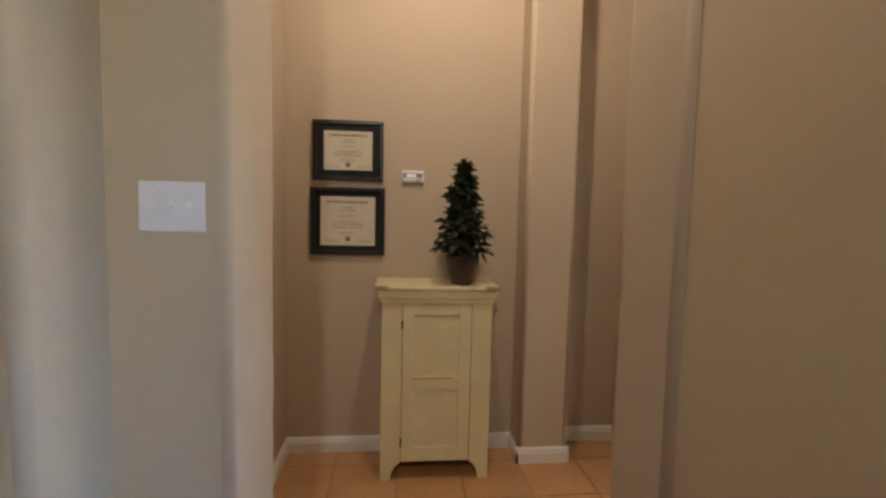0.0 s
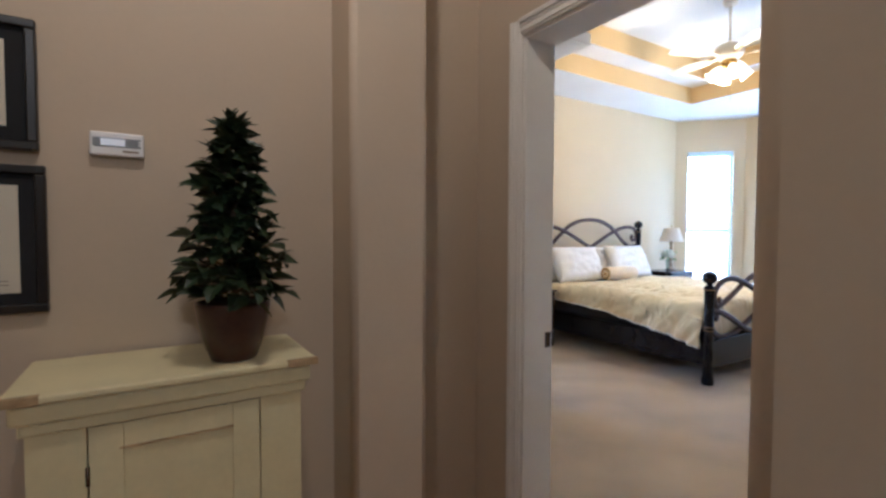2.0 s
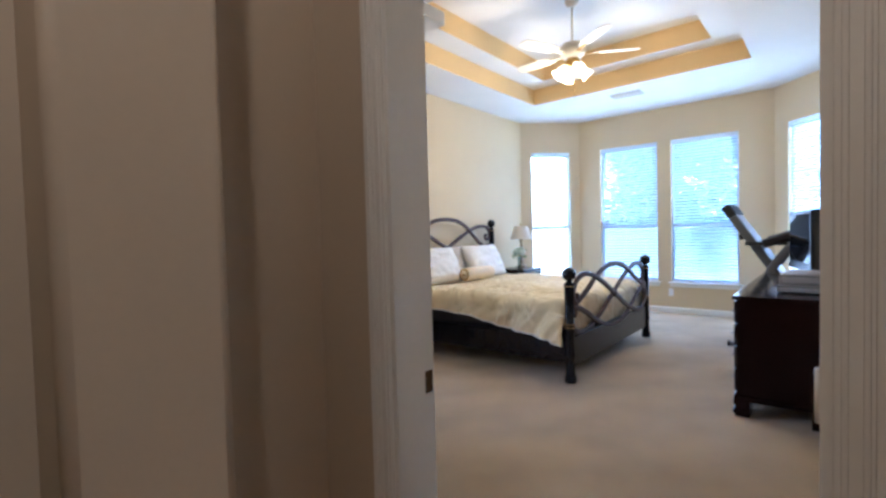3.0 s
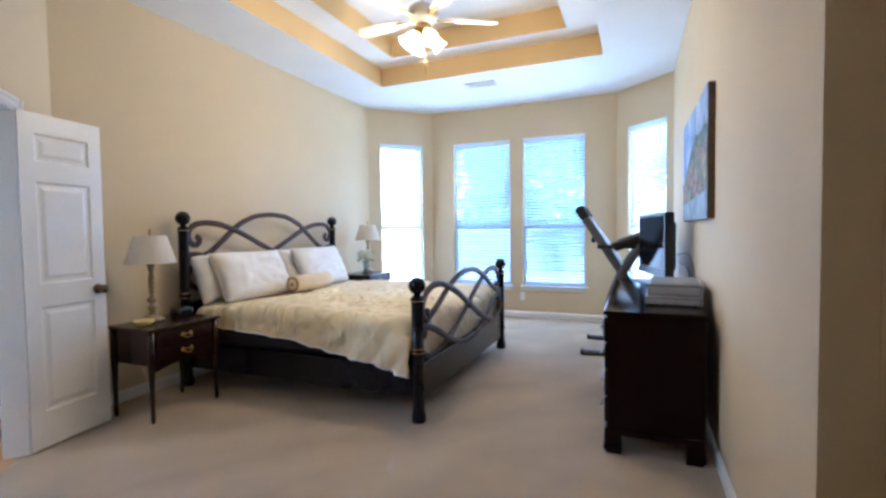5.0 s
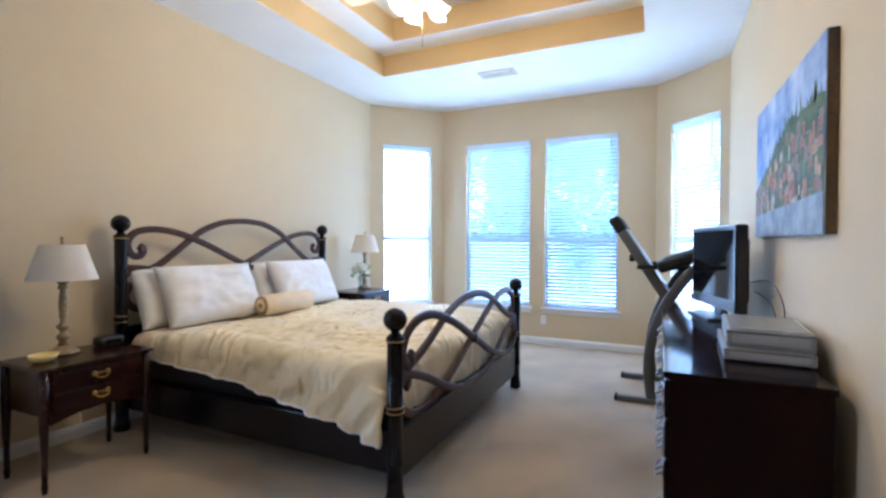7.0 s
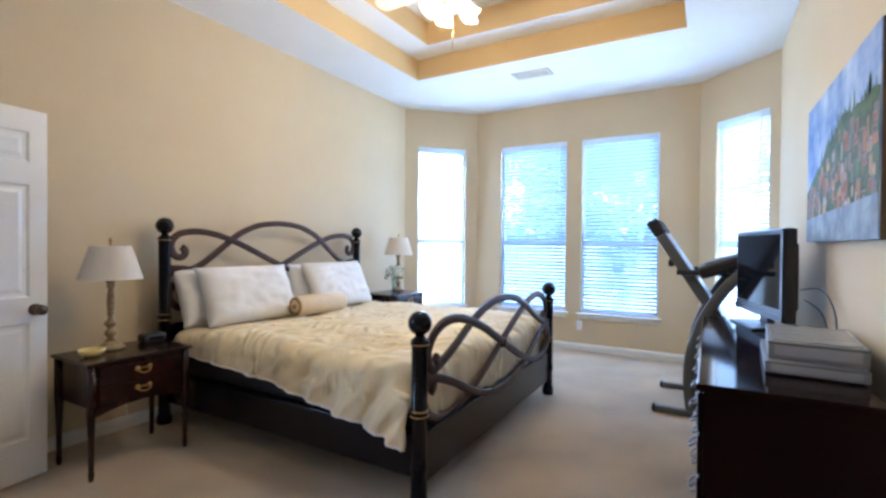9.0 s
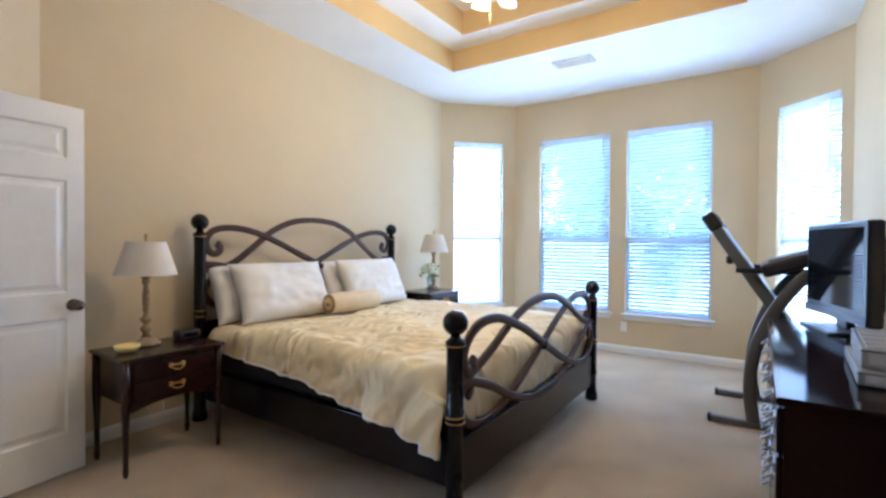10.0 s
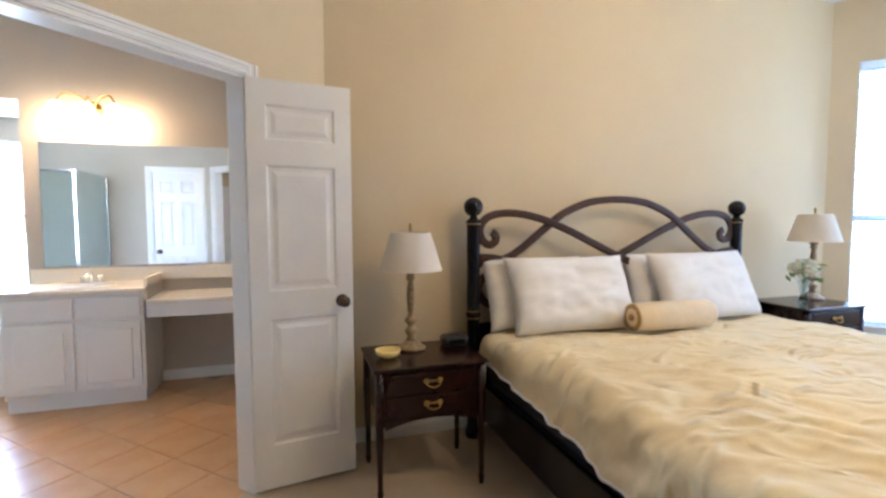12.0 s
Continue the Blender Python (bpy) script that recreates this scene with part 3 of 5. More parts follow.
door_bed = panel_door("door_1", 0.81, 2.03, 2, 0.745, "open white six-panel bedroom door with bronze knobs")
door_bed.matrix_world = pose(2.452, 2.288, 0.012, 0, 0, -5) @ pose(0, -0.035, 0)
door_bath = panel_door("door_2", 0.505, 2.03, 1, 0.445, "open narrow white three-panel bathroom door")
HB = mNW @ Vector((BD0 + 0.02, -0.012, 0.012))
door_bath.matrix_world = Matrix.Translation(HB) @ pose(0, 0, 0, 0, 0, 9)
door_closet = panel_door("door_3", 0.60, 2.03, 2, 0.06, "closed white six-panel closet door")
door_closet.matrix_world = mBS @ pose(2.80, 0.03, 0.008)
for z in (0.212, 1.05, 1.842):
    hp = B()
    box(hp, 2.368, 2.426, 2.2840, 2.2872, z - 0.05, z + 0.05)
    es = [e for e in hp.edges if abs(e.verts[0].co.y - e.verts[1].co.y) > 0.002 and e.verts[0].co.x < 2.4]
    bmesh.ops.bevel(hp, geom=es, offset=0.016, segments=4, affect='EDGES', profile=0.5)
    for dx, dz in ((0.018, 0.033), (0.036, 0.0), (0.018, -0.033)):
        lathe(hp, [(0.0005, 0), (0.0042, 0.0002), (0.0042, 0.001), (0.0005, 0.0016)], n=10, m=pose(2.372 + dx, 2.2871, z + dz, -90))
    part("hinge_leaf", hp, TRIM, bpy.data.objects["door_frame_1"], "painted hinge leaf with three screws")
strike = part("strike_plate", box(B(), -0.002, 0.002, -0.014, 0.014, -0.03, 0.03, bevel=0.0015), BRONZEKNOB)
strike.matrix_world = pose(2.407, 3.1115, 0.908, 0, 0, 90)
tagged(strike, "dark bronze strike plate in the door jamb", "strike plate")


# ---- windows and blinds ----
def window(name, m, s0, s1, depth=0.12, tilt=-6, screened=True):
    """A double-hung window in a wall's frame, with its stool and apron."""
    w = structure(name, B(), VINYL, "tall white double-hung window", "window")
    z0, z1 = WSILL, WTOP
    zm = (z0 + z1) / 2 - 0.2
    y = depth - 0.05

    def bar(nm, a, b, c, d, ya=y, yb=y + 0.045):
        part(nm, box(B(), a, b, ya, yb, c, d, bevel=0.003), VINYL, w)
    bar("window_frame", s0, s0 + 0.03, z0, z1)
    bar("window_frame", s1 - 0.03, s1, z0, z1)
    bar("window_frame", s0 + 0.03, s1 - 0.03, z1 - 0.03, z1)
    bar("window_frame", s0 + 0.03, s1 - 0.03, z0, z0 + 0.03)
    bar("meeting_rail", s0 + 0.03, s1 - 0.03, zm - 0.025, zm + 0.025)
    for a, b in ((z0 + 0.03, zm - 0.025), (zm + 0.025, z1 - 0.03)):
        p = part("pane", box(B(), s0 + 0.03, s1 - 0.03, y + 0.02, y + 0.024, a, b), GLASS, w)
        p.visible_shadow = False
    if screened:
        p = part("insect_screen", box(B(), s0 + 0.03, s1 - 0.03, y + 0.036, y + 0.038, z0 + 0.03, zm), SCREENMESH, w)
        p.visible_shadow = False
    part("window_sill", box(B(), s0 - 0.04, s1 + 0.04, -0.045, y, z0 - 0.022, z0 + 0.002, bevel=0.006), TRIM, w, "white painted sill")
    part("apron", box(B(), s0 - 0.02, s1 + 0.02, -0.014, 0, z0 - 0.075, z0 - 0.022, bevel=0.004), TRIM, w)
    for o in w.children_recursive:
        o.data.transform(m)
    blind(m, s0 + 0.008, s1 - 0.008, z0, z1, tilt)


def blind(m, s0, s1, z0, z1, tilt=-13):
    b = thing("window_blind", tuple(m @ Vector(((s0 + s1) / 2, 0.03, z0))), "lowered white slatted blind with open slats", "blind", "blinds in the bay windows")
    base = b.matrix_world.inverted() @ m
    part("headrail", box(B(), s0, s1, 0.0, 0.05, z1 - 0.07, z1 - 0.002, m=base, bevel=0.004), SLAT, b)
    part("bottom_rail", box(B(), s0 + 0.004, s1 - 0.004, 0.006, 0.056, z0 + 0.006, z0 + 0.026, m=base, bevel=0.004), SLAT, b)
    L = s1 - s0 - 0.01
    bm = B()
    sec = [(-0.025, -0.0015), (0.0, 0.0015), (0.025, -0.0015), (0.025, 0.001), (0.0, 0.004), (-0.025, 0.001)]
    a = [bm.verts.new((-L / 2, y, z)) for y, z in sec]
    c = [bm.verts.new((L / 2, y, z)) for y, z in sec]
    for i in range(6):
        bm.faces.new((a[i], a[(i + 1) % 6], c[(i + 1) % 6], c[i]))
    bm.faces.new(a[::-1])
    bm.faces.new(c)
    me = mesh(bm, "slat", SLAT)
    n = int((z1 - z0 - 0.1) / 0.0445) + 1
    for k in range(n):
        s = new("slat", me)
        s.parent = b
        s.matrix_local = base @ pose((s0 + s1) / 2, 0.031, z0 + 0.05 + k * 0.0445, tilt + RNG.uniform(-2, 2))
    for u in (0.18, 0.82):
        x = s0 + (s1 - s0) * u
        part("ladder_cord", tube(B(), [base @ Vector((x, 0.004, z0 + 0.02)), base @ Vector((x, 0.004, z1 - 0.05))], 0.0012, 5), SLAT, b)
    part("tilt_wand", tube(B(), [base @ Vector((s0 + 0.08, -0.006, z1 - 0.05)), base @ Vector((s0 + 0.085, -0.008, z1 - 0.9))], 0.004, 6), SLAT, b)


window("window_1", mSE, 0.105, 0.715, tilt=-38, screened=False)
window("window_2", mE, 3.27 - 2.858, 4.16 - 2.858, tilt=-36)
window("window_3", mE, 4.352 - 2.858, 5.255 - 2.858, tilt=-36)
window("window_4", mNE, 0.165, 0.85, screened=False)


# ---- outside ----
structure("ground", box(B(), -60, 90, -60, 90, -0.7, -0.35), GRASS, "mown lawn outside the windows", "ground")
fence = thing("fence", (12.6, 4.9, -0.35), "weathered wooden board fence behind the garden", "fence")
bm = B()
box(bm, -0.01, 0.012, -0.065, 0.065, 0, 1.75, bevel=0.004)
me = mesh(bm, "board", FENCE)
for k in range(-50, 51):
    p = new("board", me)
    p.parent = fence
    p.location = (RNG.uniform(-0.004, 0.004), k * 0.14, RNG.uniform(-0.01, 0.01))
for z in (0.35, 1.4):
    part("rail", box(B(), 0.014, 0.05, -7.1, 7.1, z, z + 0.09), FENCE, fence)


def tree(x, y, h, r, seed, n=2600):
    rng = random.Random(seed)
    t = thing("tree", (x, y, -0.35), "leafy green garden tree behind the fence", "tree")
    bm = B()
    tube(bm, smooth_line([(0, 0, 0), (0.05, 0.03, h * 0.25), (-0.04, 0.05, h * 0.5), (0.03, 0, h * 0.8)]), [0.16 - 0.13 * i / 15 for i in range(16)], 9)
    tips = []
    for k in range(9):
        a, z = rng.uniform(0, 6.28), h * rng.uniform(0.3, 0.65)
        e = Vector((math.cos(a) * r * rng.uniform(0.5, 0.9), math.sin(a) * r * rng.uniform(0.5, 0.9), z + h * rng.uniform(0.1, 0.3)))
        tube(bm, smooth_line([(0, 0, z), e * 0.5 + Vector((0, 0, z * 0.5 - 0.1)), e]), [0.06 - 0.045 * i / 10 for i in range(11)], 6)
        tips.append(e)
    part("trunk", bm, BARK, t)
    bm = B()
    tips += [Vector((rng.gauss(0, r * 0.4), rng.gauss(0, r * 0.4), h * rng.uniform(0.2, 0.97))) for _ in range(46)]
    for _ in range(n):
        c = rng.choice(tips) + Vector((rng.gauss(0, 0.3), rng.gauss(0, 0.3), rng.gauss(0, 0.26)))
        q = Euler((rng.uniform(-1, 1), rng.uniform(-1, 1), rng.uniform(0, 6.28))).to_matrix()
        s = rng.uniform(0.06, 0.13)
        bm.faces.new([bm.verts.new(c + q @ Vector(v) * s) for v in ((-1, 0, 0), (0, -0.45, 0.1), (1.1, 0, 0), (0, 0.45, 0.1))])
    tagged(part("crown", bm, TREELEAF, t), kind="stuff")


tree(14.2, 4.3, 6.0, 2.3, 1, 13000)
tree(14.6, 6.2, 6.0, 1.8, 2, 11000)
tree(18.5, 5.4, 6.5, 2.4, 3, 3500)


# ---- bed ----
XL, XR, YH, YF = 5.2, 7.318, 6.2, 3.992
XC = (XL + XR) / 2
bed = thing("bed", (XC, (YH + YF) / 2, 0), "king bed with black ball-topped posts and scrolled brown bands", "bed")
toB = bed.matrix_world.inverted()


def bpart(name, bm, mats, label=""):
    bmesh.ops.transform(bm, matrix=toB, verts=bm.verts)
    return part(name, bm, mats, bed, label)


def post(x, y, top):
    """Round post with a ball finial and gilt rings."""
    k = top - 0.125
    p = bpart("post", lathe(B(), [(0.046, 0), (0.05, 0.01), (0.05, 0.05), (0.041, 0.075), (0.039, 0.2), (0.046, 0.215), (0.046, 0.235), (0.04, 0.25), (0.04, k * 0.55), (0.045, k * 0.555), (0.045, k * 0.575), (0.04, k * 0.58), (0.041, k - 0.05), (0.046, k - 0.035), (0.046, k - 0.02), (0.036, k - 0.012), (0.024, k), (0.022, k + 0.012)], (x, y, 0), 24), BLACKIRON, "black lacquered post")
    ba = ball(B(), (x, y, top - 0.06), 0.06, 22)
    bmesh.ops.transform(ba, matrix=toB, verts=ba.verts)
    part("ball_finial", ba, BLACKIRON, p)
    for z in (k - 0.038, k * 0.55, k * 0.58):
        rg = lathe(B(), [(0.04, z - 0.004), (0.0475, z - 0.003), (0.0475, z + 0.003), (0.04, z + 0.004)], (x, y, 0), 24)
        bmesh.ops.transform(rg, matrix=toB, verts=rg.verts)
        part("ring", rg, GOLD, p, "thin gilt ring")


for x in (XL, XR):
    post(x, YH, 1.5)
    post(x, YF, 0.995)


def scrollwork(y, zc, s_pts, arch, hw, hh):
    """Two S-shaped scrolls and two arches that cross, mirrored about the middle of the bed."""
    half = [Vector((x, y, z)) for x, z in s_pts]
    full = half + [Vector((2 * XC - p.x, y, 2 * zc - p.z)) for p in half[::-1][1:]]
    for k, flip in enumerate((False, True)):
        pts = [Vector((2 * XC - p.x, p.y, p.z)) for p in full] if flip else full
        pts = [p + Vector((0, 0.012 * (1 if flip else -1), 0)) for p in pts]
        bpart("scroll", sweep(B(), smooth_line(pts, 5), (0, 1, 0), None, hw, hh), BRONZE, "brown flat scroll band")
    left = [Vector((x, y, z)) for x, z in arch]
    whole = left + [Vector((2 * XC - p.x, y, p.z)) for p in left[::-1][1:]]
    bpart("arch", sweep(B(), smooth_line([p + Vector((0, 0.004, 0)) for p in whole], 5), (0, 1, 0), None, hw, hh), BRONZE)
    low = [Vector((p.x, y - 0.004, 2 * zc - p.z)) for p in whole]
    bpart("arch", sweep(B(), smooth_line(low, 5), (0, 1, 0), None, hw, hh), BRONZE)
    bpart("knot", lathe(B(), [(0.003, -0.03), (0.032, -0.028), (0.036, 0), (0.032, 0.028), (0.003, 0.03)], n=14, m=pose(XC, y, zc, 90)), BRONZE)


HEAD_S = [(5.318, 1.283), (5.345, 1.262), (5.338, 1.225), (5.295, 1.208), (5.25, 1.243), (5.238, 1.31), (5.285, 1.375), (5.38, 1.402), (5.5, 1.4), (5.62, 1.378), (5.74, 1.34), (5.87, 1.288), (6.0, 1.228), (6.13, 1.167), (XC, 1.11)]
HEAD_A = [(5.235, 1.09), (5.35, 1.1), (5.46, 1.135), (5.58, 1.215), (5.71, 1.315), (5.83, 1.4), (6.0, 1.468), (6.13, 1.49), (XC, 1.497)]
scrollwork(YH, 1.11, HEAD_S, HEAD_A, 0.013, 0.024)
FOOT_S = [(5.325, 0.742), (5.352, 0.722), (5.345, 0.69), (5.305, 0.68), (5.268, 0.715), (5.258, 0.785), (5.315, 0.862), (5.43, 0.908), (5.58, 0.91), (5.75, 0.868), (5.95, 0.795), (6.1, 0.725), (XC, 0.65)]
FOOT_A = [(5.235, 0.645), (5.38, 0.68), (5.56, 0.748), (5.76, 0.845), (5.95, 0.915), (6.11, 0.948), (XC, 0.957)]
scrollwork(YF, 0.65, FOOT_S, FOOT_A, 0.013, 0.024)
bpart("footboard", box(B(), XL + 0.03, XR - 0.03, YF - 0.016, YF + 0.016, 0.13, 0.385, bevel=0.006), BLACKIRON, "black lacquered foot rail")
bpart("headboard", box(B(), XL + 0.03, XR - 0.03, YH - 0.016, YH + 0.016, 0.2, 0.72, bevel=0.006), BLACKIRON)
for x in (XL, XR):
    bpart("side_rail", box(B(), x - 0.016 + (0.03 if x < XC else -0.03), x + 0.016 + (0.03 if x < XC else -0.03), YF + 0.03, YH - 0.03, 0.15, 0.37, bevel=0.006), BLACKIRON, "black side rail")
bpart("mattress", box(B(), XL + 0.06, XR - 0.06, YF + 0.1, YH - 0.07, 0.36, 0.635, bevel=0.04), SHEET)
bpart("slat_base", box(B(), XL + 0.03, XR - 0.03, YF + 0.1, YH - 0.07, 0.18, 0.345), SHEET)

# duvet: one cloth draped over the top and both sides, falling inside the foot scrolls
duvet = thing("duvet", (XC, 5.0, 0.4), "rumpled cream cotton duvet draped over the bed", "duvet")
NX, NY = 260, 210
bm = B()
rows = []
FALL = 0.34
for j in range(NY + 1):
    v = j / NY
    q_y = v * (6.07 - 4.09 + FALL)
    row = []
    for i in range(NX + 1):
        u = i / NX * 2 - 1
        halfw, edge = 1.04, 0.085
        drop = 0.133 + 0.214 * (1 - v) ** 2 + 0.014 * noise.noise(Vector((u * 2, v * 5, 3)))
        arc = abs(u) * (halfw + drop)
        sg = 1 if u > 0 else -1
        if arc < halfw - edge:
            x, z, side = sg * arc, 0.0, 0.0
        elif arc < halfw + edge:
            a = (arc - halfw + edge) / (2 * edge) * math.pi / 2
            x, z, side = sg * (halfw - edge + 1.274 * edge * math.sin(a)), -1.274 * edge * (1 - math.cos(a)), a / 1.571
        else:
            q = arc - halfw - edge
            x, z, side = sg * (halfw - edge + 1.274 * edge + 0.2 * q), -1.274 * edge - q, 1.0
        # the foot end turns down inside the footboard
        r = 0.1
        if q_y > FALL + r * 0.285:
            y, zf = 4.09 + q_y - FALL, 0.0
        else:
            a = min(1.0, max(0.0, (FALL + r * 0.285 - q_y) / (r * 1.571))) * 1.571
            y, zf = 4.09 + r * 0.285 - r * math.sin(a) + 0.0, -r * (1 - math.cos(a)) - max(0.0, FALL + r * 0.285 - q_y - r * 1.571)
        y += 0.02
        z += zf * (1 - side)
        if side > 0:
            y = 4.04 + (6.09 - 4.04) * v * side + (y - 4.04) * (1 - side)
        P = Vector((x, y, 0))
        warp = P + Vector((noise.noise(P * 1.7), noise.noise(P * 1.7 + Vector((9, 0, 0))), 0)) * 0.22
        crease = noise.ridged_multi_fractal(Vector(((warp.x * 0.6 + warp.y * 0.8) * 4.6, (warp.x * 0.8 - warp.y * 0.6) * 1.5, 5.0)), 0.9, 2.1, 4, 1.0, 2.0)
        soft = noise.noise(P * 1.6) * 0.03 + noise.noise(warp * 5.0) * 0.014 + noise.noise(warp * 11.0) * 0.006 + (crease - 1.0) * 0.021
        lean = y + 0.55 * z
        sl = lean * 15 + 4.0 * noise.noise(Vector((y * 2.2, z * 2.5, 1)))
        fold = side * min(1.0, -z * 5) * (1.12 - 0.88 * v) * (0.008 * math.sin(sl) + 0.044 * (noise.ridged_multi_fractal(Vector((lean * 4.5, z * 1.3, 2.0)), 0.9, 2.1, 3, 1.0, 2.0) - 1.0) + 0.010 * math.sin(sl * 2.3 + 2 * noise.noise(Vector((y * 4, z * 5, 7)))) + 0.032 * noise.noise(Vector((lean * 6, z * 2, 9))) + 0.015 * noise.noise(Vector((lean * 14, z * 4, 3))))
        row.append(bm.verts.new((x + sg * fold, y - 5.0 + 0.012 * noise.noise(Vector((x * 9, z * 6, 4))), 0.69 - 0.4 + z + soft * (1 - 0.7 * side) + 0.03 * math.sin(math.pi * v) * (1 - side))))
    rows.append(row)
for a, b in zip(rows, rows[1:]):
    for i in range(NX):
        f = bm.faces.new((a[i], a[i + 1], b[i + 1], b[i]))
        f.smooth = True
hems = [[r[i].co.copy() for r in rows] for i in (0, NX)]
dv = part("cover", bm, DUVET, duvet)
for h in hems:
    part("hem", tube(B(), h, 0.007, 6), PILLOW, duvet, "white piped hem")
so = dv.modifiers.new("thick", 'SOLIDIFY')
so.thickness, so.offset = 0.022, -1


def pillow(label, place, w, h, t, rx, rz, seed):
    """A soft stuffed pillow; w across, h up, t thick, leaning back by rx."""
    p = thing("pillow", place, label, "pillow", "white pillows on the bed")
    p.matrix_world = pose(*place, rx, 0, rz)
    bm = B()
    n = 30
    for side in (1, -1):
        g = []
        for j in range(n + 1):
            r = []
            for i in range(n + 1):
                a, b = i / n * 2 - 1, j / n * 2 - 1
                dome = max(0.0, (1 - a ** 4) * (1 - b ** 4)) ** 0.55
                pin = 1 - 0.05 * (1 - abs(a) ** 2) * abs(b) ** 3
                pin2 = 1 - 0.07 * (1 - abs(b) ** 2) * abs(a) ** 3
                wr = noise.noise(Vector((a * 2.2 + seed, b * 2.2, side))) * 0.018 + noise.noise(Vector((a * 6 + seed, b * 3, side * 2))) * 0.012 + (noise.ridged_multi_fractal(Vector((a * 1.6 + b + seed, b * 2.2 - a, side)), 0.9, 2.1, 3, 1.0, 2.0) - 1.0) * 0.012
                r.append(bm.verts.new((a * w / 2 * pin2, side * (dome * (t / 2 + wr) + 0.003), b * h / 2 * pin + h / 2)))
            g.append(r)
        for c, d in zip(g, g[1:]):
            for i in range(n):
                f = bm.faces.new((c[i], c[i + 1], d[i + 1], d[i]))
                f.smooth = True
    bmesh.ops.remove_doubles(bm, verts=bm.verts, dist=0.008)
    part("case", bm, PILLOW, p)
    return p


pillow("plump white cotton pillow at the back of the bed", (5.62, 6.06, 0.69), 0.74, 0.46, 0.18, -22, 2, 1)
pillow("plump white cotton pillow leaning on another", (5.74, 5.86, 0.70), 0.82, 0.48, 0.2, -26, -3, 5)
pillow("plump white cotton pillow at the back of the bed", (6.68, 6.06, 0.69), 0.76, 0.46, 0.18, -20, -2, 9)
pillow("plump white cotton pillow leaning on another", (6.8, 5.88, 0.70), 0.86, 0.48, 0.2, -25, 3, 13)
bol = thing("bolster", (6.25, 5.7, 0.8), "cream satin bolster cushion lying on the duvet", "cushion")
bol.matrix_world = pose(6.25, 5.7, 0.8, 0, 90, -4) @ Matrix.Diagonal((0.88, 0.88, 0.88, 1))
part("roll", lathe(B(), [(0.01, -0.3), (0.05, -0.302), (0.08, -0.295), (0.092, -0.27), (0.096, -0.1), (0.094, 0.1), (0.095, 0.27), (0.083, 0.295), (0.05, 0.302), (0.01, 0.3)], n=28), BOLSTER, bol)
part("button", lathe(B(), [(0.002, -0.318), (0.02, -0.315), (0.024, -0.302), (0.02, -0.296)], n=14), GOLD, bol, "covered end button")
part("piping", lathe(B(), [(0.078, -0.3), (0.087, -0.298), (0.087, -0.29), (0.078, -0.288)], n=28), GOLD, bol)


# ---- nightstands, lamps and what stands on them ----
def nightstand(place, h=0.655):
    n = thing("nightstand", place, "dark mahogany two-drawer nightstand with brass pulls", "nightstand", "nightstands beside the bed")
    w, d = 0.285, 0.215
    part("top", box(B(), -w - 0.01, w + 0.01, -d - 0.01, d + 0.01, h - 0.018, h, bevel=0.006), MAHOGANY, n)
    bm = B()
    box(bm, -w + 0.02, w - 0.02, -d + 0.02, d - 0.02, h - 0.26, h - 0.018)
    part("body", bm, MAHOGANY, n)
    # scalloped apron in front
    bm = B()
    pts = [(-w + 0.03, 0.0), (-w + 0.05, -0.05), (-w + 0.1, -0.035), (-0.1, -0.018), (0.0, -0.012), (0.1, -0.018), (w - 0.1, -0.035), (w - 0.05, -0.05), (w - 0.03, 0.0)]
    fr = [bm.verts.new((x, -d + 0.016, h - 0.258 + z)) for x, z in pts]
    bk = [bm.verts.new((x, -d + 0.034, h - 0.258 + z)) for x, z in pts]
    bm.faces.new(fr)
    bm.faces.new(bk[::-1])
    for i in range(len(pts)):
        j = (i + 1) % len(pts)
        bm.faces.new((fr[i], bk[i], bk[j], fr[j]))
    part("apron", bm, MAHOGANY, n)
    for sx in (-1, 1):
        for sy in (-1, 1):
            part("leg", lathe(B(), [(0.012, 0), (0.013, 0.02), (0.017, 0.035), (0.013, 0.05), (0.015, 0.2), (0.021, 0.36), (0.024, 0.395), (0.02, 0.405), (0.024, 0.415), (0.024, h - 0.02)], (sx * (w - 0.022), sy * (d - 0.022), 0), 12), MAHOGANY, n)
    for z in (h - 0.135, h - 0.245):
        dr = part("drawer", box(B(), -w + 0.055, w - 0.055, -d + 0.004, -d + 0.022, z, z + 0.098, bevel=0.004), MAHOGANY, n)
        bm = B()
        tube(bm, smooth_line([(-0.034, -d - 0.004, z + 0.056), (-0.03, -d - 0.016, z + 0.04), (0, -d - 0.02, z + 0.03), (0.03, -d - 0.016, z + 0.04), (0.034, -d - 0.004, z + 0.056)]), 0.0035, 7)
        for sx in (-1, 1):
            lathe(bm, [(0.001, -0.006), (0.013, -0.005), (0.015, 0.0), (0.014, 0.002), (0.001, 0.003)], n=10, m=pose(sx * 0.034, -d - 0.001, z + 0.056, 90))
        box(bm, -0.02, 0.02, -d - 0.0005, -d + 0.006, z + 0.05, z + 0.06)
        part("handle", bm, OLDBRASS, dr, "brass bail pull")
    return n


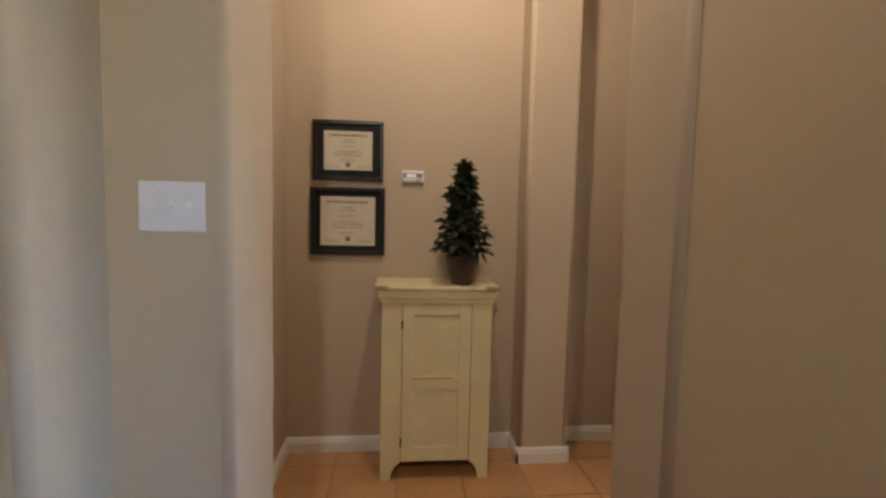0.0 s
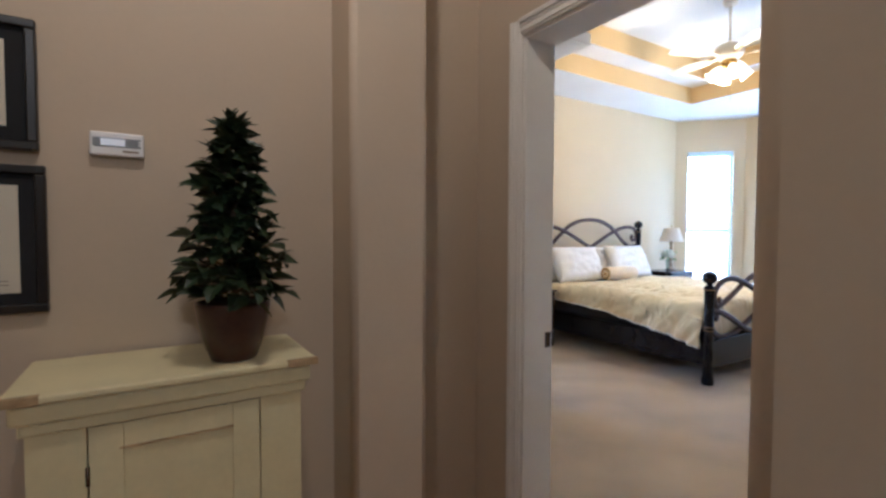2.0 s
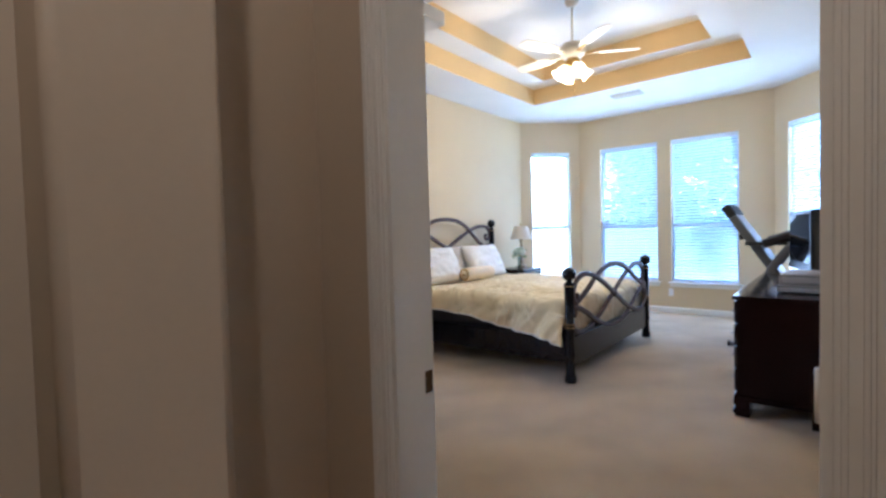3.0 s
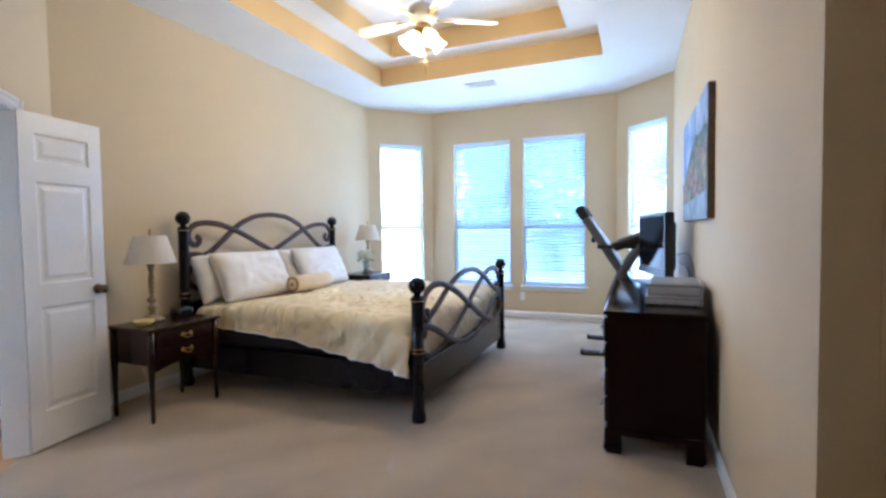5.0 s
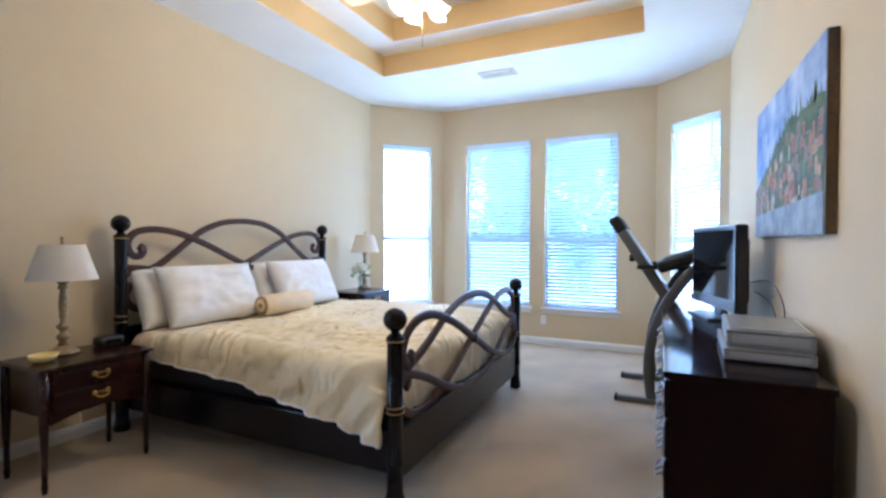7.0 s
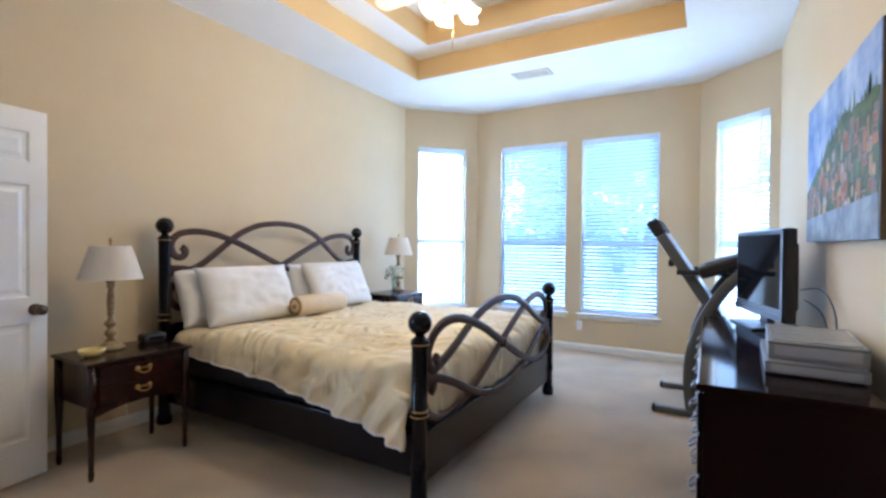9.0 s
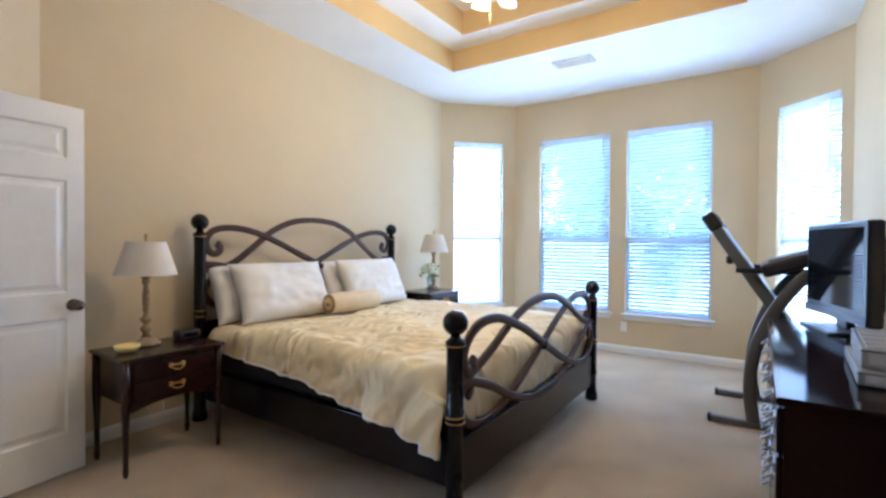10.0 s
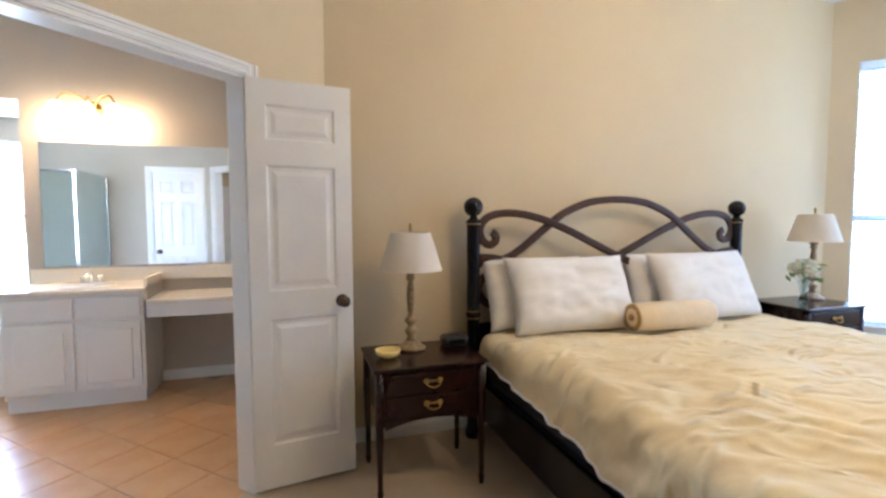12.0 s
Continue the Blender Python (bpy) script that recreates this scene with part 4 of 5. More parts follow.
def table_lamp(place, k=1.0):
    l = thing("table_lamp", place, "cream and gilt turned table lamp with linen shade", "lamp", "lamps on the nightstands")
    part("base", lathe(B(), [(0.07 * k, 0), (0.078 * k, 0.004), (0.078 * k, 0.014), (0.066 * k, 0.022), (0.05 * k, 0.03), (0.03 * k, 0.05)], n=26), LAMPBODY, l)
    part("column", lathe(B(), [(r * k, z * k) for r, z in ((0.03, 0.05), (0.018, 0.07), (0.03, 0.09), (0.034, 0.105), (0.022, 0.118), (0.014, 0.13), (0.03, 0.15), (0.035, 0.163), (0.018, 0.178), (0.013, 0.2), (0.02, 0.222), (0.017, 0.235), (0.02, 0.25), (0.022, 0.3), (0.017, 0.35), (0.014, 0.375), (0.026, 0.39), (0.018, 0.405), (0.032, 0.425), (0.034, 0.445), (0.014, 0.455), (0.008, 0.47))], n=20), LAMPBODY, l)
    bm = B()
    n = 40
    for r0, r1, z0, z1, fl in ((0.172, 0.108, 0.435, 0.64, 1), (0.169, 0.105, 0.436, 0.639, -1)):
        a = [bm.verts.new((r0 * k * math.cos(2 * math.pi * i / n), r0 * k * math.sin(2 * math.pi * i / n), z0 * k)) for i in range(n)]
        b = [bm.verts.new((r1 * k * math.cos(2 * math.pi * i / n), r1 * k * math.sin(2 * math.pi * i / n), z1 * k)) for i in range(n)]
        for i in range(n):
            f = bm.faces.new((a[i], a[(i + 1) % n], b[(i + 1) % n], b[i]))
            f.smooth = True
    part("shade", bm, SHADE, l, "off-white linen shade")
    part("finial", lathe(B(), [(r * k, z * k) for r, z in ((0.003, 0.47), (0.003, 0.645), (0.01, 0.65), (0.006, 0.66), (0.011, 0.672), (0.004, 0.688), (0.001, 0.692))], n=12), GOLD, l)
    return l


NS1, NS2 = (4.785, 5.89, 0), (7.71, 5.945, 0)
nightstand(NS1)
nightstand(NS2, 0.755)
table_lamp((4.75, 5.985, 0.656))
table_lamp((7.88, 6.02, 0.756))
bowl = thing("bowl", (4.6, 5.87, 0.656), "small shallow yellow ceramic bowl on the nightstand", "bowl")
part("shell", lathe(B(), [(0.03, 0), (0.038, 0.004), (0.06, 0.018), (0.068, 0.04), (0.063, 0.041), (0.052, 0.02), (0.02, 0.01)], n=26), WAX, bowl)
ck = thing("clock_radio", (5.0, 5.99, 0.656), "rounded black clock radio on the nightstand", "clock radio")
part("body", box(B(), -0.075, 0.075, -0.05, 0.05, 0, 0.06, bevel=0.022), BLACKPL, ck)
part("display", box(B(), -0.045, 0.045, -0.053, -0.0495, 0.018, 0.042, bevel=0.001), SCREEN, ck)
part("button", box(B(), -0.03, 0.03, -0.012, 0.012, 0.058, 0.063, bevel=0.002), BLACKPL, ck)
vase = thing("flower_vase", (7.66, 5.93, 0.756), "glass vase of white flowers on the nightstand", "vase")
part("vase", lathe(B(), [(0.03, 0), (0.034, 0.005), (0.026, 0.06), (0.03, 0.12), (0.042, 0.16), (0.038, 0.158), (0.024, 0.12), (0.02, 0.06), (0.026, 0.012)], n=20), SHOWERGLASS, vase)
bg, bs = B(), B()
rng = random.Random(3)
for k in range(8):
    a, rr = k * 2.4, 0.018 + 0.009 * k
    c = Vector((rr * math.cos(a), rr * math.sin(a), 0.30 - 0.9 * rr + rng.uniform(-0.01, 0.02)))
    tube(bs, [Vector((0, 0, 0.02)), Vector((0, 0, 0.14)), c], 0.003, 5)
    bm = B()
    for q in range(60):
        d = Vector((rng.gauss(0, 1), rng.gauss(0, 1), rng.gauss(0, 1))).normalized()
        o = c + d * rng.uniform(0.028, 0.038)
        sd = d.orthogonal().normalized()
        up = d.cross(sd)
        bm.faces.new([bm.verts.new(p) for p in (o - sd * 0.014, o - up * 0.011 + d * 0.006, o + sd * 0.014, o + up * 0.011 + d * 0.006)])
    part("flower_head", bm, PETAL, vase, "white clustered petals")
for k in range(30):
    a, rr = rng.uniform(0, 6.28), rng.uniform(0.05, 0.12)
    o = Vector((rr * math.cos(a), rr * math.sin(a), 0.16 + rng.uniform(0, 0.14)))
    q = Euler((rng.uniform(-1, 1), rng.uniform(-1, 1), a)).to_matrix()
    bg.faces.new([bg.verts.new(o + q @ Vector(v) * 0.032) for v in ((-1, 0, 0), (0, -0.4, 0.1), (1, 0, 0), (0, 0.4, 0.1))])
tagged(part("leaf", bg, GREEN, vase), kind="stuff")
part("stem", bs, GREEN, vase)
cord = thing("lamp_cord", (4.9, 6.3, 0.0), "pale lamp cord hanging behind the nightstand to an outlet", "cord")
part("wire", tube(B(), smooth_line([(-0.1, -0.02, 0.6), (-0.08, -0.02, 0.35), (-0.02, -0.05, 0.15), (0.06, -0.06, 0.12), (0.1, 0.02, 0.2), (0.12, 0.033, 0.3)]), 0.003, 6), TRIM, cord)


def outlet(x, y, z, turn, label="white duplex wall outlet"):
    o = thing("wall_outlet", (x, y, z), label, "outlet", turn=turn)
    part("plate", box(B(), -0.035, 0.035, -0.006, 0, -0.058, 0.058, bevel=0.0025), ALMOND, o)
    for s in (-1, 1):
        part("socket", box(B(), -0.016, 0.016, -0.008, -0.0055, s * 0.024 - 0.014, s * 0.024 + 0.014, bevel=0.001), ALMOND, o)


outlet(9.2135, 4.17, 0.315, -90)
outlet(5.05, 6.3445, 0.33, 0)


# ---- dresser, television and what stands on it ----
dresser = thing("dresser", (6.11, 2.53, 0), "long glossy black-cherry dresser with brass pulls", "dresser")
DW, DD, DH = 0.94, 0.265, 0.833
part("top", box(B(), -DW, DW, -DD, DD, DH - 0.028, DH, bevel=0.007), CHERRY, dresser)
part("body", box(B(), -DW + 0.02, DW - 0.02, -DD + 0.005, DD - 0.022, 0.13, DH - 0.028, bevel=0.004), CHERRY, dresser)
part("plinth", box(B(), -DW + 0.005, DW - 0.005, -DD + 0.005, DD - 0.006, 0.11, 0.15, bevel=0.006), CHERRY, dresser)
for sx in (-1, 1):
    for sy in (-1, 1):
        bm = B()
        for q, (e, z0, z1) in enumerate(((0.012, 0.0, 0.022), (0.0, 0.022, 0.05), (0.012, 0.05, 0.08), (0.004, 0.08, 0.112))):
            wd = 0.15 + 0.02 * q
            xa, xb = sorted((sx * (DW - e), sx * (DW - wd)))
            ya, yb = sorted((sy * (DD - e), sy * (DD - 0.1)))
            box(bm, xa, xb, ya, yb, z0, z1 + 0.002, bevel=0.004)
        part("foot", bm, CHERRY, dresser)
for c in range(3):
    for r in range(4):
        x0, z0 = -DW + 0.05 + c * 0.6, 0.165 + r * 0.158
        dr = part("drawer", box(B(), x0, x0 + 0.575, DD - 0.024, DD - 0.004, z0, z0 + 0.148, bevel=0.006), CHERRY, dresser)
        for q in (0.14, 0.435):
            bm = B()
            x = x0 + q
            box(bm, x - 0.04, x + 0.04, DD - 0.006, DD - 0.001, z0 + 0.058, z0 + 0.09, bevel=0.002)
            tube(bm, smooth_line([(x - 0.034, DD, z0 + 0.082), (x - 0.03, DD + 0.02, z0 + 0.065), (x, DD + 0.026, z0 + 0.055), (x + 0.03, DD + 0.02, z0 + 0.065), (x + 0.034, DD, z0 + 0.082)]), 0.0045, 7)
            part("handle", bm, PEWTER, dr, "dull metal bail pull")

TVC = Vector(((6.364 + 7.18) / 2, (2.375 + 2.587) / 2, DH))
tv = thing("television", tuple(TVC), "black flat-screen television standing on the dresser", "television", turn=math.degrees(math.atan2(2.587 - 2.375, 7.18 - 6.364)))
part("casing", box(B(), -0.325, 0.435, -0.07, 0.0, 0.06, 0.60, bevel=0.016), BLACKPL, tv)
part("rear_cover", box(B(), -0.24, 0.33, -0.115, -0.069, 0.12, 0.52, bevel=0.02), BLACKPL, tv)
part("screen", box(B(), -0.29, 0.4, -0.001, 0.003, 0.135, 0.565), SCREEN, tv, "dark glossy screen")
part("trim", box(B(), -0.32, 0.43, -0.001, 0.006, 0.066, 0.105, bevel=0.002), BLACKPL, tv, "glossy black lower trim")
part("bezel", box(B(), -0.323, -0.292, -0.001, 0.006, 0.105, 0.595, bevel=0.002), BLACKPL, tv)
part("stand", box(B(), -0.2, 0.2, -0.13, 0.11, 0, 0.014, bevel=0.006), BLACKPL, tv)
part("neck", box(B(), -0.06, 0.06, -0.06, -0.02, 0.012, 0.075, bevel=0.004), BLACKPL, tv)


def deck(name, place, w, d, h, label, turn):
    b = thing(name, place, label, "media player", turn=turn)
    part("case", box(B(), -w / 2, w / 2, -d / 2, d / 2, 0.006, h, bevel=0.004), SILVER, b)
    part("front", box(B(), -w / 2 - 0.003, -w / 2 + 0.001, -d / 2 + 0.02, d / 2 - 0.02, h * 0.3, h * 0.82, bevel=0.001), material_front, b, "translucent grey front flap")
    part("seam", box(B(), -w / 2 - 0.001, w / 2 + 0.001, -d / 2 - 0.001, d / 2 + 0.001, h * 0.86, h * 0.9), BLACKPL, b, "dark seam under the lid")
    for k in range(4):
        x0 = -w / 2 + 0.02 + k * (w - 0.04) / 4
        part("lid_rib", box(B(), x0, x0 + (w - 0.04) / 4 - 0.012, -d / 2 + 0.015, d / 2 - 0.015, h - 0.001, h + 0.005, bevel=0.002), material_front, b)
    for s in (-1, 1):
        part("button", box(B(), -w / 2 - 0.006, -w / 2 - 0.002, s * d * 0.28 - 0.02, s * d * 0.28 + 0.02, h * 0.16, h * 0.26), SILVER, b)
        for q in (-1, 1):
            part("foot", lathe(B(), [(0.012, 0), (0.012, 0.007)], (q * (w / 2 - 0.04), s * (d / 2 - 0.04), 0), 10), RUBBER, b)
    return b


material_front = material("grey_flap", (0.36, 0.35, 0.35), 0.25, vary=0.08, bump=0)
deck("cable_box", (5.70, 2.40, DH), 0.50, 0.31, 0.052, "flat silver media player on the dresser", -3)
deck("video_recorder", (5.71, 2.39, DH + 0.052), 0.48, 0.30, 0.075, "silver video recorder stacked on a media player", -4)
wires = thing("tv_cables", (6.0, 2.28, DH), "loose black cables behind the television", "cable")
for k, pts in enumerate(([(0.55, 0.03, 0.25), (0.35, -0.03, 0.27), (0.1, -0.04, 0.18), (0.0, -0.03, 0.03), (-0.1, -0.03, 0.01)], [(0.5, 0.02, 0.2), (0.3, -0.02, 0.16), (0.15, -0.03, 0.06), (0.02, -0.02, 0.012)], [(-0.35, 0.0, 0.04), (-0.45, 0.02, 0.08), (-0.52, 0.0, 0.03), (-0.44, -0.02, 0.05), (-0.4, 0.01, 0.02)])):
    part("cable", tube(B(), smooth_line(pts), 0.004, 6), BLACKPL, wires)

painting = thing("painting", (6.165, 2.2, 1.355), "unframed canvas print of a hillside village above water", "painting")
EDGEINK = material("dark_canvas_edge", (0.02, 0.02, 0.022), 0.6, vary=0.5, scale=6, second=(0.16, 0.09, 0.02))
part("canvas", box(B(), -0.7, 0.7, 0.0, 0.038, 0, 0.79, bevel=0.003), EDGEINK, painting)
SKYINK = material("printed_sky", (0.62, 0.70, 0.80), 0.6, scale=2.6, fine=12, bump=0.15, bscale=400, second=(0.06, 0.16, 0.50), gloss=0.12)
HILLINK = material("printed_hillside", (0.15, 0.20, 0.09), 0.6, scale=9, fine=40, bump=0.15, bscale=400, second=(0.025, 0.05, 0.025), gloss=0.12)
WATERINK = material("printed_water", (0.34, 0.38, 0.42), 0.5, scale=7, fine=30, bump=0.15, bscale=400, second=(0.10, 0.13, 0.16), gloss=0.12)
HOUSEINKS = [material("printed_house", c, 0.6, vary=0.4, scale=22, fine=70, bump=0.15, bscale=400, gloss=0.12) for c in ((0.40, 0.20, 0.09), (0.44, 0.30, 0.15), (0.42, 0.36, 0.28), (0.30, 0.13, 0.07), (0.24, 0.19, 0.14), (0.12, 0.14, 0.07), (0.20, 0.18, 0.16))]
ROOFINK = material("printed_roof", (0.20, 0.11, 0.07), 0.5, vary=0.3, scale=30, bump=0.15, bscale=400)
prng = random.Random(4)


def crest(u):
    """Top of the hill, from the low eastern end to the western one."""
    return 0.30 + 0.27 * min(1.0, u * 1.7) - 0.05 * max(0.0, u - 0.6) + 0.03 * noise.noise(Vector((u * 9, 0, 2)))


def inked(bm, pts, y):
    bm.faces.new([bm.verts.new((x, y, z)) for x, z in pts])
    return bm


part("print", box(B(), -0.698, 0.698, 0.0375, 0.041, 0.002, 0.788), SKYINK, painting, "printed blue sky with white clouds")
bm = B()
for k in range(60):
    ua, ub = k / 60, (k + 1) / 60
    inked(bm, [(0.697 - 1.394 * ua, 0.1), (0.697 - 1.394 * ua, crest(ua)), (0.697 - 1.394 * ub, crest(ub)), (0.697 - 1.394 * ub, 0.1)], 0.0418)
for k in range(34):
    u, w, h = prng.uniform(0.25, 0.97), prng.uniform(0.006, 0.018), prng.uniform(0.03, 0.11)
    x, z = 0.69 - 1.38 * u, crest(u) - 0.02
    inked(bm, [(x - w, z), (x - w * 0.7, z + h * 0.6), (x, z + h), (x + w * 0.7, z + h * 0.6), (x + w, z)], 0.0420)
part("print_hill", bm, HILLINK, painting, "printed green hill with cypress trees")
for k in range(140):
    u = prng.uniform(0.02, 0.98)
    low, top = 0.12, crest(u) - 0.07
    z0 = low + (top - low) * max(0.0, 1 - k / 125) * prng.uniform(0.8, 1.0)
    w, h, x, y = prng.uniform(0.012, 0.034), prng.uniform(0.03, 0.085), 0.69 - 1.38 * u, 0.0422 + 0.000006 * k
    x = max(-0.65, min(0.65, x))
    hs = part("print_house", inked(B(), [(x - w, z0), (x + w, z0), (x + w, z0 + h), (x - w, z0 + h)], y), HOUSEINKS[prng.randrange(7)], painting)
    part("print_roof", inked(B(), [(x - w * 1.1, z0 + h), (x + w * 1.1, z0 + h), (x + w * 0.7, z0 + h + 0.01), (x - w * 0.7, z0 + h + 0.01)], y), ROOFINK, hs)
part("print_water", inked(B(), [(-0.697, 0.003), (0.697, 0.003), (0.697, 0.135), (0.2, 0.15), (-0.3, 0.158), (-0.697, 0.17)], 0.0432), WATERINK, painting, "printed grey water")


# ---- treadmill ----
tm = thing("treadmill", (7.72, 2.56, 0), "folded grey treadmill with black console and upright deck", "treadmill")
for sx in (-1, 1):
    x = sx * 0.36
    part("floor_rail", box(B(), x - 0.03, x + 0.03, -0.36, 0.57, 0.004, 0.05, bevel=0.01), GREYTUBE, tm)
    part("end_cap", box(B(), x - 0.033, x + 0.033, 0.56, 0.585, 0.002, 0.054, bevel=0.008), RUBBER, tm)
    part("upright", sweep(B(), smooth_line([(x, 0.30, 0.04), (x, 0.325, 0.25), (x, 0.31, 0.5), (x, 0.235, 0.75), (x, 0.115, 0.97), (x, 0.0, 1.12)]), (1, 0, 0), None, 0.025, 0.04), GREYTUBE, tm)
    part("handle", tube(B(), smooth_line([(x, 0.0, 1.12), (x, 0.2, 1.12), (x, 0.42, 1.12)]), 0.02, 9), RUBBER, tm, "black foam hand grip")
    part("knob", lathe(B(), [(0.003, 0), (0.03, 0.005), (0.034, 0.03), (0.024, 0.045), (0.003, 0.047)], n=14, m=pose(x * 0.7, 0.44, 1.19, -90)), RUBBER, tm)
bm = B()
box(bm, -0.4, 0.4, -0.24, 0.22, -0.05, 0.045, bevel=0.025, m=pose(0, 0.06, 1.19, -20))
part("console", bm, BLACKPL, tm, "black control console")
part("display", box(B(), -0.3, 0.3, -0.18, 0.16, 0.043, 0.056, bevel=0.004, m=pose(0, 0.06, 1.19, -20)), GREYTUBE, tm)
dk = pose(0, 0.11, 0.74, -32.5)
part("deck", box(B(), -0.27, 0.27, -0.035, 0.03, -0.35, 0.9, bevel=0.01, m=dk), GREYTUBE, tm, "folded running deck")
part("belt", box(B(), -0.2, 0.2, 0.03, 0.037, -0.33, 0.86, m=dk), RUBBER, tm)
for sx in (-1, 1):
    part("side_step", box(B(), sx * 0.27 - 0.03, sx * 0.27 + 0.03, -0.03, 0.045, -0.33, 0.8, bevel=0.008, m=dk), GREYTUBE, tm)
part("deck_cap", box(B(), -0.305, 0.305, -0.045, 0.05, 0.8, 0.94, bevel=0.02, m=dk), RUBBER, tm)
part("lift_strut", tube(B(), [Vector((-0.36, 0.14, 0.78)), Vector((-0.36, -0.28, 0.08))], 0.014, 9), CHROME, tm, "chrome lift strut")
part("motor_cover", box(B(), -0.3, 0.3, -0.34, 0.0, 0.08, 0.42, bevel=0.05), BLACKPL, tm)
part("cross_brace", box(B(), -0.36, 0.36, -0.3, -0.24, 0.03, 0.09, bevel=0.01), GREYTUBE, tm)

# ---- ceiling fan and vent ----
fan = thing("ceiling_fan", (FAN[0], FAN[1], Z2), "cream five-blade ceiling fan with four lit glass shades", "ceiling fan")
part("canopy", lathe(B(), [(0.07, 0), (0.07, -0.02), (0.05, -0.05), (0.02, -0.065)], n=24), FANWHITE, fan)
part("downrod", lathe(B(), [(0.012, -0.06), (0.012, -0.42)], n=12), FANWHITE, fan)
part("motor", lathe(B(), [(0.02, -0.4), (0.05, -0.415), (0.1, -0.435), (0.125, -0.46), (0.13, -0.5), (0.12, -0.54), (0.09, -0.57), (0.06, -0.58)], n=30), FANWHITE, fan)
part("light_hub", lathe(B(), [(0.06, -0.575), (0.07, -0.6), (0.075, -0.64), (0.06, -0.675), (0.03, -0.7), (0.004, -0.71)], n=24), BRASS, fan)
for k in range(5):
    m = pose(0, 0, -0.53, 0, 0, 14 + 72 * k)
    bm = B()
    pts = [(0.2, 0.045), (0.3, 0.062), (0.45, 0.07), (0.58, 0.07), (0.635, 0.055), (0.655, 0.0)]
    ol = [(x, -y) for x, y in pts] + [(x, y) for x, y in pts[::-1][1:]]
    tilt = math.tan(radians(11))
    up = [bm.verts.new((x, y, 0.005 + y * tilt)) for x, y in ol]
    dn = [bm.verts.new((x, y, -0.003 + y * tilt)) for x, y in ol]
    bm.faces.new(up)
    bm.faces.new(dn[::-1])
    for i in range(len(ol)):
        j = (i + 1) % len(ol)
        bm.faces.new((up[i], dn[i], dn[j], up[j]))
    bmesh.ops.transform(bm, matrix=m, verts=bm.verts)
    bl = part("blade", bm, FANWHITE, fan)
    part("blade_arm", box(B(), 0.1, 0.26, -0.018, 0.018, -0.012, -0.004, bevel=0.003, m=m), BRASS, bl)
for k in range(4):
    a = 45 + 90 * k
    m = pose(0, 0, -0.655, 0, 0, a) @ pose(0.075, 0, 0, 0, 138, 0)
    arm = part("lamp_arm", tube(B(), [Vector((0.02, 0, -0.66)), Vector((0.07, 0, -0.655)), Vector((0.085, 0, -0.67))], 0.009, 8), BRASS, fan)
    arm.data.transform(pose(0, 0, 0, 0, 0, a))
    sh = lathe(B(), [(0.022, 0.0), (0.034, 0.02), (0.045, 0.06), (0.05, 0.095), (0.066, 0.13), (0.063, 0.131), (0.047, 0.096), (0.042, 0.06), (0.03, 0.022), (0.004, 0.012)], n=22, m=m)
    part("glass_shade", sh, BULBGLASS, arm, "lit frosted tulip glass")
part("pull_chain", tube(B(), [Vector((0.03, 0, -0.7)), Vector((0.03, 0, -0.98))], 0.002, 5), BRASS, fan)
part("pull_chain", tube(B(), [Vector((-0.04, 0.02, -0.69)), Vector((-0.04, 0.02, -0.86))], 0.002, 5), BRASS, fan)
vent = thing("ceiling_vent", (8.08, 4.43, Z0), "white louvred ceiling air vent", "vent")
part("backing", box(B(), -0.08, 0.08, -0.18, 0.18, -0.004, 0, ), BLACKPL, vent)
bm = B()
ring(bm, (-0.1, 0.1, -0.2, 0.2), (-0.075, 0.075, -0.175, 0.175), -0.014, -0.001)
part("frame", bm, VENTGREY, vent)
for k in range(7):
    part("slat", box(B(), -0.011, 0.011, -0.176, 0.176, -0.001, 0.001, m=pose(-0.063 + 0.021 * k, 0, -0.009, 0, 35, 0)), TRIM, vent)


# ---- vestibule ----
cab = thing("cabinet", (1.165, 3.185, 0), "narrow cream distressed cabinet with one panelled door", "cabinet")
CW, CD, CH = 0.275, 0.15, 0.996
part("top", box(B(), -CW - 0.035, CW + 0.035, -CD - 0.035, CD, CH - 0.018, CH, bevel=0.005), CREAM, cab)
part("worn_edge", box(B(), -CW - 0.0365, -CW + 0.03, -CD - 0.0365, -CD - 0.02, CH - 0.0165, CH + 0.0012, bevel=0.001), CREAMWORN, cab, "bare worn top corner")
part("worn_edge", box(B(), CW - 0.04, CW + 0.0365, -CD - 0.0365, -CD - 0.022, CH - 0.0165, CH + 0.0012, bevel=0.001), CREAMWORN, cab, "bare worn top corner")
part("cornice", box(B(), -CW - 0.022, CW + 0.022, -CD - 0.022, CD, CH - 0.062, CH - 0.018, bevel=0.008), CREAM, cab)
part("frieze", box(B(), -CW - 0.01, CW + 0.01, -CD - 0.01, CD, CH - 0.088, CH - 0.062, bevel=0.004), CREAM, cab)
bm = B()
for sx in (-1, 1):
    a, b = sorted((sx * CW, sx * (CW - 0.018)))
    box(bm, a, b, -CD + 0.018, CD, 0.0, CH - 0.088)
box(bm, -CW + 0.018, CW - 0.018, CD - 0.01, CD, 0.1, CH - 0.088)
box(bm, -CW + 0.018, CW - 0.018, -CD + 0.018, CD - 0.01, 0.1, 0.118)
part("body", bm, CREAM, cab)
